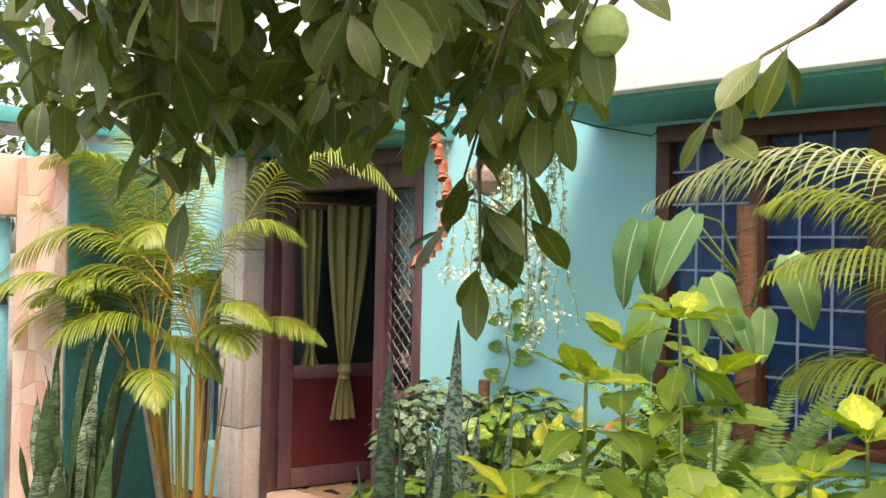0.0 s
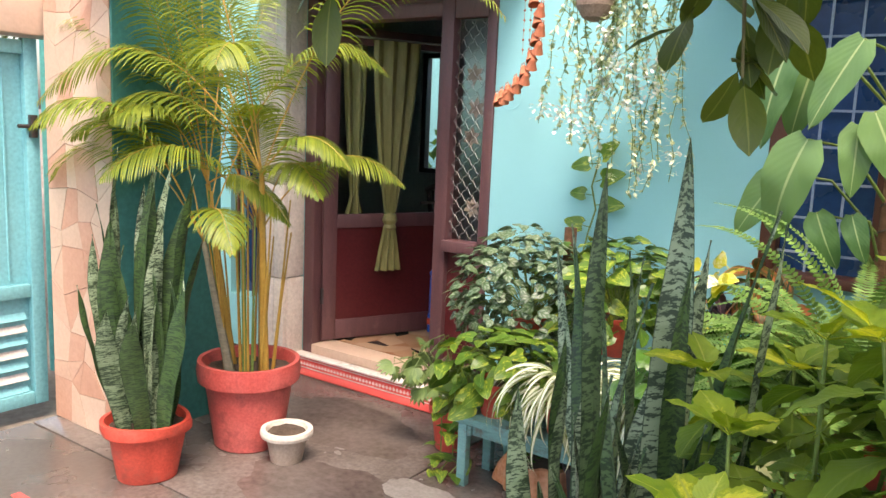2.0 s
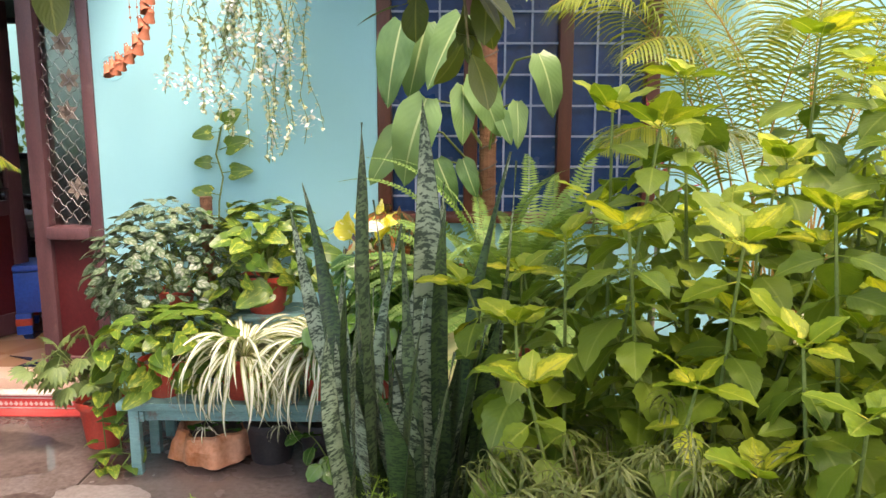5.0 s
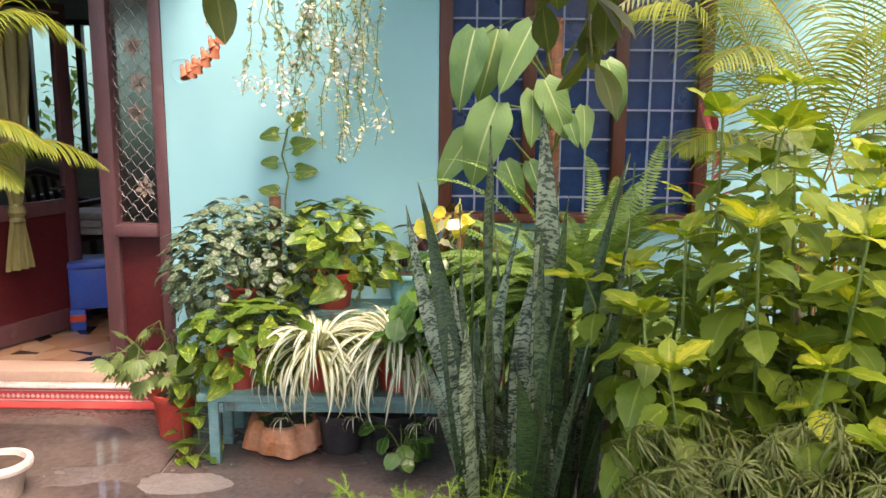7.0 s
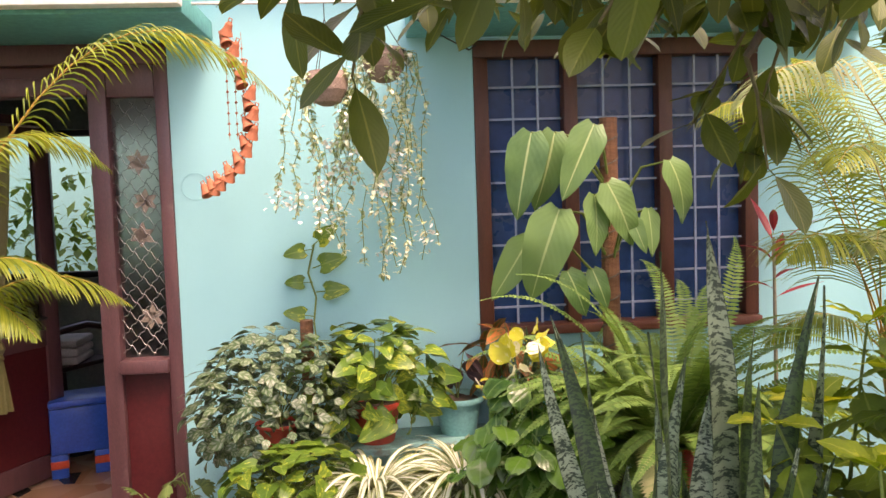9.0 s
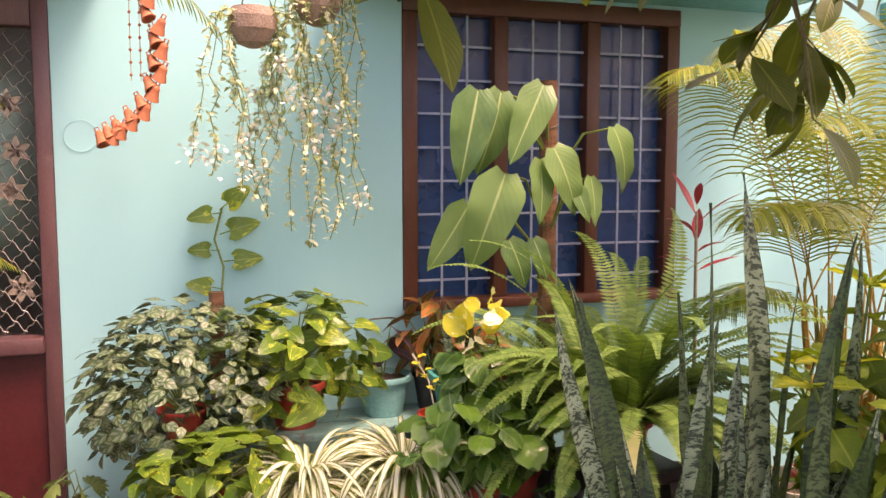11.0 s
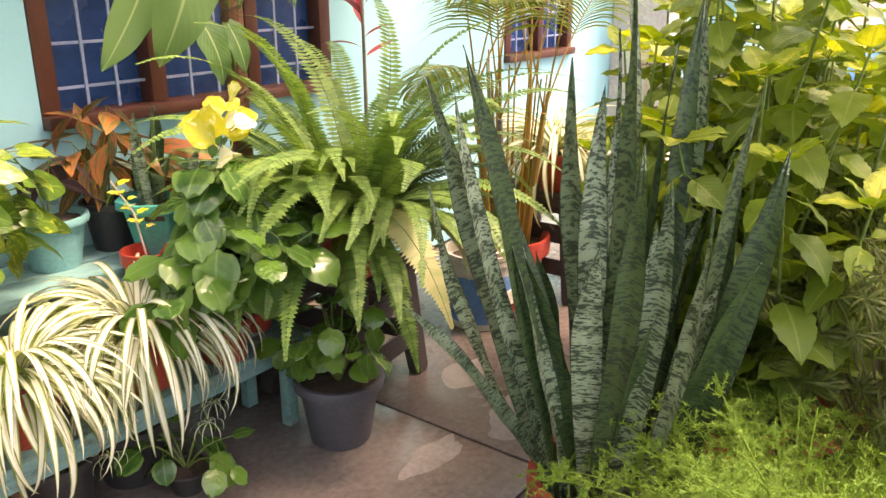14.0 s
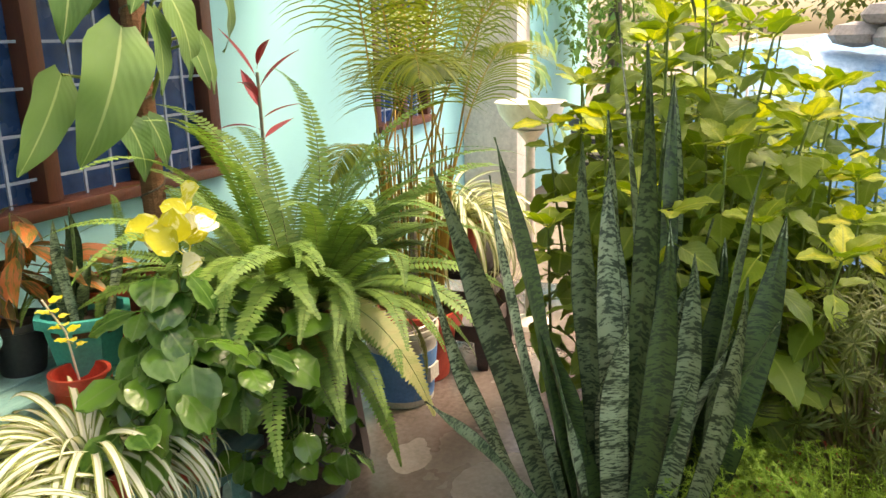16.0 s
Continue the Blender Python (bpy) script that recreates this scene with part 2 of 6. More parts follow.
CURTAIN = surface("olive_green_satin", (0.20, 0.19, 0.065), (0.30, 0.28, 0.11), 0.42, 0.6, 9, 160, 0.3, stretch=(6, 6, 1))
MARBLE = surface("white_marble_tread", (0.60, 0.54, 0.50), (0.72, 0.66, 0.62), 0.2, 0.35, 5, 60, 0.06, stain=(0.42, 0.36, 0.33))
REDSTEP = surface("red_oxide_riser", (0.55, 0.055, 0.05), (0.64, 0.10, 0.09), 0.4, 0.55, 9, 90, 0.1, stain=(0.62, 0.30, 0.27))
ROOMWALL = surface("dim_room_paint", (0.30, 0.33, 0.30), (0.36, 0.39, 0.36), 0.7, 0.8, 1, 40, 0.06)
BARK = surface("brown_grey_bark", (0.10, 0.075, 0.055), (0.19, 0.15, 0.115), 0.85, 0.9, 9, 70, 0.8, stretch=(3, 3, 1))
TWIG = surface("olive_twig", (0.11, 0.09, 0.035), (0.16, 0.14, 0.06), 0.7, 0.8, 12, 90, 0.4)
PALMSTEM = surface("golden_palm_cane", (0.36, 0.19, 0.03), (0.48, 0.30, 0.06), 0.5, 0.6, 7, 70, 0.2, stain=(0.24, 0.22, 0.05), stretch=(4, 4, 1))
CANE = surface("grey_ringed_cane", (0.20, 0.18, 0.13), (0.31, 0.28, 0.20), 0.7, 0.8, 8, 60, 0.5, stretch=(1, 1, 7))
STEM = surface("green_stem", (0.10, 0.16, 0.03), (0.16, 0.22, 0.05), 0.6, 0.7, 10, 80, 0.2)
COIR = surface("brown_coir", (0.17, 0.075, 0.04), (0.27, 0.13, 0.07), 0.95, 0.95, 14, 120, 1.0, stretch=(1, 1, 5))
HUSK = surface("coconut_husk_basket", (0.22, 0.15, 0.115), (0.33, 0.24, 0.19), 0.9, 0.95, 14, 140, 1.0)
BUCKETBLUE = surface("sky_blue_print", (0.06, 0.20, 0.48), (0.10, 0.27, 0.56), 0.5, 0.6, 8, 90, 0.05, stain=(0.35, 0.42, 0.5))
BUCKETWHITE = surface("grubby_white_plastic", (0.55, 0.50, 0.42), (0.66, 0.62, 0.55), 0.5, 0.6, 6, 90, 0.1, stain=(0.32, 0.26, 0.2))
TARP = surface("blue_white_tarpaulin", (0.03, 0.24, 0.56), (0.34, 0.52, 0.66), 0.4, 0.5, 2.2, 30, 0.4, spread=(0.48, 0.6))
SACK = surface("orange_brown_sack", (0.52, 0.17, 0.05), (0.62, 0.33, 0.20), 0.6, 0.75, 6, 60, 0.4, stain=(0.45, 0.30, 0.22))
ROCK = surface("grey_sandbag", (0.24, 0.22, 0.21), (0.36, 0.33, 0.32), 0.9, 0.95, 4, 50, 0.6)
SHEET = surface("galvanised_roof", (0.38, 0.36, 0.34), (0.5, 0.48, 0.46), 0.5, 0.6, 2, 40, 0.2, metal=0.3)
CLEAR = glass_material("clear_glass")
FROST = glass_material("patterned_glass", (0.55, 0.52, 0.50), 0.3, 0.22)

# inside floor: brown stone chips
PALEFLOOR = surface("pale_concrete", (0.19, 0.165, 0.150), (0.29, 0.258, 0.236), 0.6, 0.45, 6, 60, 0.2, world_space=True, stain=(0.22, 0.19, 0.17))
WET = surface("standing_water_on_concrete", (0.095, 0.070, 0.061), (0.16, 0.13, 0.115), 0.05, 0.02, 2.5, 30, 0.008, world_space=True)
CHIPS, nt_, b_ = shader("stone_chip_floor")
vo_ = node(nt_, "TexVoronoi", Scale=7.0)
nt_.links.new(nt_.nodes.new("ShaderNodeNewGeometry").outputs["Position"], vo_.inputs["Vector"])
bw_ = nt_.nodes.new("ShaderNodeSeparateColor")
nt_.links.new(vo_.outputs["Color"], bw_.inputs[0])
c_ = mix_col(nt_, span(nt_, bw_.outputs[0], 0.1, 0.9), (0.30, 0.145, 0.075), (0.40, 0.26, 0.17))
c_ = mix_col(nt_, span(nt_, bw_.outputs[1], 0.74, 0.76), c_, (0.03, 0.025, 0.022))
nt_.links.new(c_, b_.inputs["Base Color"])
b_.inputs["Roughness"].default_value = 0.25

L_SNAKE = leaf_material("snake_plant_leaf", (0.014, 0.034, 0.015), (0.050, 0.098, 0.030), mode="bands", other=(0.30, 0.38, 0.25), rough=0.5, thin=0.06, veins=3)
L_COLEUS = leaf_material("lime_coleus_leaf", (0.085, 0.165, 0.016), (0.195, 0.285, 0.026), (0.26, 0.34, 0.06), "plain", rough=0.5, veins=9, thin=0.34)
L_COLEUSTOP = leaf_material("young_lime_coleus_leaf", (0.13, 0.25, 0.016), (0.34, 0.42, 0.025), (0.40, 0.46, 0.08), "heart", (0.70, 0.68, 0.06), 0.5, 9, 0.42)
L_TREE = leaf_material("guava_leaf", (0.042, 0.074, 0.010), (0.115, 0.150, 0.020), (0.20, 0.22, 0.05), "plain", rough=0.42, veins=11, thin=0.35)
L_PALM = leaf_material("areca_leaf", (0.060, 0.130, 0.018), (0.27, 0.33, 0.030), (0.40, 0.38, 0.06), "plain", rough=0.42, veins=1, thin=0.4, mid_width=0.1)
L_PALMPALE = leaf_material("pale_palm_leaf", (0.20, 0.28, 0.10), (0.42, 0.46, 0.26), None, "plain", rough=0.45, veins=1, thin=0.4)
L_FERN = leaf_material("boston_fern_leaflet", (0.075, 0.185, 0.032), (0.22, 0.36, 0.085), None, "plain", rough=0.5, veins=2, thin=0.28)
L_FERNPALE = leaf_material("pale_fern_leaflet", (0.36, 0.42, 0.17), (0.52, 0.50, 0.24), None, "plain", rough=0.55, veins=2, thin=0.35)
L_ASPARAGUS = leaf_material("asparagus_fern_needle", (0.13, 0.27, 0.03), (0.27, 0.42, 0.05), None, "plain", rough=0.6, thin=0.3)
L_SPIDER = leaf_material("spider_plant_leaf", (0.17, 0.25, 0.05), (0.30, 0.36, 0.10), None, "stripe", (0.84, 0.84, 0.70), 0.45, 1, 0.25)
L_PILEA = leaf_material("aluminium_plant_leaf", (0.030, 0.075, 0.028), (0.075, 0.130, 0.045), None, "silver", (0.30, 0.34, 0.27), 0.42, 3, 0.12, amount=0.5)
L_POTHOS = leaf_material("golden_pothos_leaf", (0.050, 0.125, 0.016), (0.13, 0.23, 0.028), (0.20, 0.30, 0.06), "splash", (0.40, 0.45, 0.06), 0.33, 4, 0.25, amount=0.25)
L_PHILO = leaf_material("philodendron_leaf", (0.075, 0.175, 0.055), (0.17, 0.30, 0.10), (0.46, 0.56, 0.26), "plain", rough=0.33, veins=10, thin=0.25, mid_width=0.035)
L_ROUND = leaf_material("thick_green_leaf", (0.020, 0.078, 0.016), (0.105, 0.235, 0.030), (0.12, 0.22, 0.06), "edge", (0.10, 0.20, 0.05), 0.2, 5, 0.14)
L_YELLOW = leaf_material("yellow_new_leaf", (0.56, 0.52, 0.03), (0.66, 0.62, 0.07), None, "splash", (0.78, 0.74, 0.40), 0.35, 5, 0.3)
L_CREAM = leaf_material("cream_new_leaf", (0.66, 0.64, 0.40), (0.80, 0.78, 0.60), None, "splash", (0.60, 0.58, 0.12), 0.35, 5, 0.3, amount=0.2)
L_CROTON = leaf_material("croton_leaf", (0.05, 0.035, 0.018), (0.16, 0.16, 0.03), (0.50, 0.16, 0.05), "splash", (0.50, 0.14, 0.045), 0.35, 9, 0.15, amount=0.8)
L_PURPLE = leaf_material("purple_rubber_leaf", (0.045, 0.03, 0.04), (0.12, 0.075, 0.09), (0.40, 0.20, 0.22), "plain", rough=0.35, veins=7, thin=0.1)
L_RED = leaf_material("red_cordyline_leaf", (0.22, 0.02, 0.035), (0.42, 0.04, 0.06), None, "plain", rough=0.4, veins=1, thin=0.3)
L_STRING = leaf_material("cream_trailing_leaf", (0.16, 0.27, 0.07), (0.60, 0.64, 0.42), None, "splash", (0.82, 0.82, 0.68), 0.45, 3, 0.3, amount=1.0)
L_BUSH = leaf_material("variegated_bush_leaf", (0.060, 0.095, 0.018), (0.14, 0.17, 0.035), None, "plain", (0.22, 0.24, 0.10), 0.5, 1, 0.25)
L_AGLAO = leaf_material("cut_leaf", (0.09, 0.16, 0.05), (0.20, 0.28, 0.09), None, "plain", rough=0.45, thin=0.25)
L_FAR = leaf_material("hedge_leaf", (0.045, 0.075, 0.012), (0.11, 0.16, 0.03), None, "plain", rough=0.5, thin=0.3)
PETAL = surface("white_petal", (0.80, 0.79, 0.70), (0.84, 0.83, 0.76), 0.6, 0.7, 9, 90, 0.05)
FRUIT = surface("green_guava_skin", (0.24, 0.33, 0.08), (0.34, 0.42, 0.13), 0.4, 0.5, 6, 80, 0.15)


# ---- building blocks ----
class Geo:
    """Vertices, faces and leaf coordinates of one mesh."""

    def __init__(self):
        self.v, self.f, self.uv = [], [], []

    def add(self, verts, faces, uvs=None, m=None):
        base = len(self.v)
        self.v += [tuple(m @ Vector(p)) for p in verts] if m is not None else [tuple(p) for p in verts]
        self.f += [tuple(base + i for i in f) for f in faces]
        self.uv += uvs if uvs else [(0.5, 0.5)] * len(verts)
        return self

    def box(self, x0, x1, y0, y1, z0, z1, m=None, bevel=0.0):
        b = bevel
        if b <= 0:
            p = [(x, y, z) for z in (z0, z1) for x, y in ((x0, y0), (x1, y0), (x1, y1), (x0, y1))]
            return self.add(p, [(3, 2, 1, 0), (4, 5, 6, 7), (0, 1, 5, 4), (1, 2, 6, 5), (2, 3, 7, 6), (3, 0, 4, 7)], None, m)
        bm = bmesh.new()
        bmesh.ops.create_cube(bm, size=1)
        for q in bm.verts:
            q.co = Vector(((x0 + x1) / 2 + q.co.x * (x1 - x0), (y0 + y1) / 2 + q.co.y * (y1 - y0), (z0 + z1) / 2 + q.co.z * (z1 - z0)))
        bmesh.ops.bevel(bm, geom=bm.edges[:], offset=b, segments=2, affect="EDGES", profile=0.5)
        bm.verts.index_update()
        self.add([q.co.copy() for q in bm.verts], [[q.index for q in f.verts] for f in bm.faces], None, m)
        bm.free()
        return self

    def tube(self, pts, radii, n=6, m=None, cap=True):
        pts = [Vector(p) for p in pts]
        if isinstance(radii, (int, float)):
            radii = [radii] * len(pts)
        verts, faces, uvs = [], [], []
        side = None
        for i, p in enumerate(pts):
            d = (pts[min(i + 1, len(pts) - 1)] - pts[max(i - 1, 0)]).normalized()
            if side is None:
                side = d.cross(Vector((0, 0, 1)) if abs(d.z) < 0.9 else Vector((1, 0, 0))).normalized()
            else:
                side = (side - d * side.dot(d)).normalized()
            up = d.cross(side)
            for k in range(n):
                a = math.tau * k / n
                verts.append(p + (side * math.cos(a) + up * math.sin(a)) * radii[i])
                uvs.append((k / n, i / max(1, len(pts) - 1)))
        for i in range(len(pts) - 1):
            for k in range(n):
                faces.append((i * n + k, i * n + (k + 1) % n, (i + 1) * n + (k + 1) % n, (i + 1) * n + k))
        if cap:
            faces += [tuple(range(n))[::-1], tuple((len(pts) - 1) * n + k for k in range(n))]
        return self.add(verts, faces, uvs, m)

    def lathe(self, profile, n=32, m=None, wave=None):
        verts, faces = [], []
        for i, (r, z) in enumerate(profile):
            for k in range(n):
                a = math.tau * k / n
                rr = r * (1 + (wave(a, z) if wave else 0))
                verts.append((rr * math.cos(a), rr * math.sin(a), z))
        for i in range(len(profile) - 1):
            for k in range(n):
                faces.append((i * n + k, i * n + (k + 1) % n, (i + 1) * n + (k + 1) % n, (i + 1) * n + k))
        faces += [tuple(range(n))[::-1], tuple((len(profile) - 1) * n + k for k in range(n))]
        return self.add(verts, faces, None, m)

    def mesh(self, name, mat, smooth=True):
        me = bpy.data.meshes.new(name)
        me.from_pydata(self.v, [], self.f)
        lay = me.uv_layers.new(name="UVMap")
        idx = np.empty(len(me.loops), dtype=np.int32)
        me.loops.foreach_get("vertex_index", idx)
        lay.data.foreach_set("uv", np.array(self.uv, dtype=np.float32)[idx].ravel())
        me.materials.append(mat)
        if smooth:
            me.polygons.foreach_set("use_smooth", [True] * len(me.polygons))
            me.set_sharp_from_angle(angle=radians(25))
        me.update()
        return me


def part(name, geo, mat, parent=None, label="", m=None, smooth=True):
    """One mesh object, under a thing or a part where one is given."""
    ob = new(name, geo.mesh(name, mat, smooth) if isinstance(geo, Geo) else geo)
    if parent is not None:
        ob.parent = parent
    if m is not None:
        ob.matrix_basis = m
    return tagged(ob, label)


def thing(name, label, category, m=None, group="", kind=""):
    ob = new(name)
    ob.empty_display_size = 0.05
    if m is not None:
        ob.matrix_basis = m
    return tagged(ob, label, category, group, kind)


def aim(p, d, up=(0, 0, 1), s=1.0, roll=0.0):
    """A pose at p whose y axis points along d."""
    y = Vector(d).normalized()
    x = y.cross(Vector(up))
    x = x.normalized() if x.length > 1e-4 else Vector((1, 0, 0))
    z = x.cross(y)
    r = Matrix((x, y, z)).transposed().to_4x4()
    return Matrix.Translation(p) @ r @ Matrix.Rotation(roll, 4, "Y") @ Matrix.Diagonal((s, s, s, 1))


def heading(az, el):
    return Vector((math.cos(az) * math.cos(el), math.sin(az) * math.cos(el), math.sin(el)))


SHAPES = {
    "ovate": lambda v: math.sin(math.pi * v ** 0.72) ** 0.9 * (1 - 0.12 * v),
    "obovate": lambda v: math.sin(math.pi * min(1, v) ** 1.15) ** 0.75,
    "heart": lambda v: (1 - v) ** 0.62 * min(1, 0.55 + v * 3.2) * 1.06 if v < 0.995 else 0.0,
    "oblong": lambda v: min(1, 0.40 + v * 4.0) * (1 - v ** 2.4) ** 0.85,
    "lance": lambda v: math.sin(math.pi * v ** 0.85) ** 1.0,
    "sword": lambda v: (0.62 + 0.38 * math.sin(min(1, v / 0.62) * math.pi / 2)) * min(1, (1 - v) / 0.30) ** 0.8 if v < 0.999 else 0.0,
    "strap": lambda v: (0.8 + 0.2 * math.sin(math.pi * v)) * min(1, (1 - v) * 2.6) ** 0.8 if v < 0.999 else 0.0,
    "round": lambda v: math.sin(math.pi * v ** 0.9) ** 0.6,
}


def leaf_geo(length, width, shape="ovate", n=8, fold=0.15, droop=0.3, wave=0.0, curl=0.0, twist=0.0, stalk=0.0, teeth=0.0, lobes=0.0, sway=0.0):
    """A leaf along y from the origin, folded on its midrib, drooping, with wavy or toothed edges."""
    g = Geo()
    prof = SHAPES[shape]
    verts, uvs, faces = [], [], []
    y = z = 0.0
    ang = 0.0
    rows = []
    for i in range(n + 1):
        v = i / n
        if i:
            ang = -droop * v * 1.6
            y += math.cos(ang) * length / n
            z += math.sin(ang) * length / n
        w = max(prof(v), 0.0) * width / 2
        if teeth and 0 < i < n:
            w *= 1 + (teeth if i % 2 else -teeth)
        tw = twist * v
        row = []
        for k, s in enumerate((-1, -0.5, 0, 0.5, 1)):
            lift = abs(s) * w * fold + (wave * width * math.sin(v * 15 + s * 2.1) * abs(s)) - curl * width * s * s
            back = lobes * length * abs(s) ** 1.5 * max(0, 1 - v * 4)
            x, h = s * w * math.cos(tw) - lift * math.sin(tw), s * w * math.sin(tw) + lift * math.cos(tw)
            verts.append((x + sway * length * math.sin(v * 2.6) * v, y - h * math.sin(ang) - back, z + h * math.cos(ang)))
            uvs.append((0.5 + s / 2, v))
            row.append(len(verts) - 1)
        rows.append(row)
    for a, b in zip(rows, rows[1:]):
        for k in range(4):
            faces.append((a[k], a[k + 1], b[k + 1], b[k]))
    if stalk:
        verts = [(p[0], p[1] + stalk, p[2]) for p in verts]
    g.add(verts, faces, uvs)
    if stalk:
        g.tube([(0, 0, 0), (0, stalk * 0.5, 0.01 * stalk), (0, stalk * 1.05, 0)], max(0.0012, width * 0.025), 4)
    return g


def leaves_on(parent, meshes, poses, name="leaf"):
    """Each leaf an object of its own; past 290 on one plant, those towards the house are joined."""
    poses = sorted(poses, key=lambda m: m.translation.y)
    if len(poses) > 290:
        g = Geo()
        shapes = []
        for me in meshes:
            uv = [(0.5, 0.5)] * len(me.vertices)
            for l, d in zip(me.loops, me.uv_layers[0].data):
                uv[l.vertex_index] = tuple(d.uv)
            shapes.append(([v.co.copy() for v in me.vertices], [tuple(p.vertices) for p in me.polygons], uv))
        for i, m in enumerate(poses[290:]):
            g.add(*shapes[i % len(shapes)], m)
        tagged(part("inner_foliage", g, meshes[0].materials[0], parent), kind="stuff")
    for i, m in enumerate(poses[:290]):
        ob = new(name, meshes[i % len(meshes)])
        ob.parent, ob.matrix_basis = parent, m


def arc(p, az, reach, rise, fall, n=7):
    """Points of a stalk that leaves p, rises, and falls at its end."""
    out = []
    for i in range(n + 1):
        s = i / n
        out.append(Vector(p) + Vector((math.cos(az) * reach * s, math.sin(az) * reach * s, rise * s - fall * s * s)))
    return out


def frond_geo(pts, leaflets, leaf_len, leaf_wid, hang=0.3, stem=0.004, start=0.12, lean=0.9, bend=0.5, segs=3, n_stem=4, vee=0.25):
    """A pinnate frond along the points: its stalk, and leaflets on both sides. Returns stalk and blade."""
    stalk, blade = Geo(), Geo()
    pts = [Vector(p) for p in pts]
    stalk.tube(pts, [stem * (1 - 0.85 * i / (len(pts) - 1)) for i in range(len(pts))], n_stem)
    total = len(pts) - 1
    for j in range(leaflets):
        s = start + (1 - start) * (j + 0.5) / leaflets
        i = min(total - 1, int(s * total))
        k = s * total - i
        p = pts[i].lerp(pts[i + 1], k)
        d = (pts[i + 1] - pts[i]).normalized()
        x = d.cross(Vector((0, 0, 1)))
        x = x.normalized() if x.length > 1e-3 else Vector((1, 0, 0))
        up = x.cross(d)
        size = leaf_len * (0.35 + 0.65 * math.sin(math.pi * min(1, 0.12 + 0.86 * s) ** 0.9)) * random.uniform(0.9, 1.08)
        size *= min(1.0, 0.3 + (1 - s) * 3.5)
        for sd in (-1, 1):
            way = (x * sd * lean + d * (1.05 - 0.75 * lean + 0.35 * s) + up * (vee - 0.1 * random.random())).normalized()
            verts, uvs, faces, q = [], [], [], p.copy()
            wd = way.copy()
            across = wd.cross(up).normalized()
            for r in range(segs + 1):
                v = r / segs
                w = leaf_wid / 2 * (0.55 + 0.45 * math.sin(math.pi * v) if v < 1 else 0.0) * (1 if v < 0.99 else 0)
                verts += [q - across * w, q + across * w]
                uvs += [(0.0, v), (1.0, v)]
                wd = (wd + Vector((0, 0, -hang * bend / segs * (1 + v * 2)))).normalized()
                q = q + wd * size / segs
            for r in range(segs):
                faces.append((2 * r, 2 * r + 1, 2 * r + 3, 2 * r + 2))
            blade.add(verts, faces, uvs)
    return stalk, blade

# ---- the setting ----
WALL = 3.145


def structure(name, geo, mat, label, category, smooth=False):
    return tagged(part(name, geo, mat, smooth=smooth), label, category, "", "structure")


g = Geo()
for ring in range(1):
    g.add([(-400, -400, -0.03), (400, -400, -0.03), (400, 400, -0.03), (-400, 400, -0.03)], [(0, 1, 2, 3)])
structure("ground", g, EARTH, "bare brown earth ground round the house", "ground")

g = Geo()
for x0, x1, z0, z1 in ((-6.5, -4.46, 0, 3.1), (-4.46, -3.95, 0, 0.32), (-4.46, -3.95, 1.45, 3.1), (-3.95, -3.815, 0, 3.1), (-3.815, -2.588, 2.135, 3.1), (-2.588, -1.345, 0, 3.1),
                       (-1.345, -0.112, 0, 0.878), (-1.345, -0.112, 2.122, 3.1), (-0.112, 1.22, 0, 3.1), (1.22, 1.98, 0, 0.878), (1.22, 1.98, 2.122, 3.1), (1.98, 6.5, 0, 3.1)):
    g.box(x0, x1, WALL, WALL + 0.22, z0, z1)
structure("wall_front", g, TEAL, "pale turquoise painted plaster house wall", "wall")

# sunshades over door and window, with their white upstands
for i, (x0, x1) in enumerate(((-4.15, -2.40), (-1.62, 0.35), (0.95, 2.2))):
    g = Geo().box(x0, x1, 2.63, WALL, 2.135, 2.215, bevel=0.006)
    structure(f"sunshade_{i + 1}", g, SOFFIT, "deep teal concrete sunshade with flat soffit", "sunshade", True)
    g = Geo().box(x0 - 0.004, x1 + 0.004, 2.56, 2.626, 2.15, 2.62, bevel=0.008)
    structure(f"trim_{i + 1}", g, WHITEWASH, "white painted upstand along the sunshade edge", "fascia", True)
g = Geo().box(-6.5, 6.5, 3.05, WALL - 0.003, 2.42, 3.3, bevel=0.01)
structure("trim_9", g, WHITEWASH, "white painted band along the roof edge", "fascia", True)
structure("roof", Geo().box(-6.5, 6.5, 3.05, 6.3, 3.304, 3.42), JOINT, "flat grey concrete roof slab", "roof")

# cream clad column beside the door: slabs over a core
col = thing("column", "cream stone-clad column beside the front door", "column", kind="structure")
part("core", Geo().box(-4.015, -3.845, 3.02, 3.14, 0, 2.13), JOINT, col)
for z0, z1 in ((0.0, 0.52), (0.526, 1.05), (1.056, 1.58), (1.586, 2.132)):
    part("tile", Geo().box(-4.03, -3.905, 2.985, 3.018, z0, z1, bevel=0.003), CREAM, col)
    part("tile", Geo().box(-3.900, -3.822, 2.985, 3.018, z0, z1, bevel=0.003), CREAM, col)
    part("tile", Geo().box(-3.843, -3.822, 3.020, 3.142, z0, z1, bevel=0.003), CREAM, col)

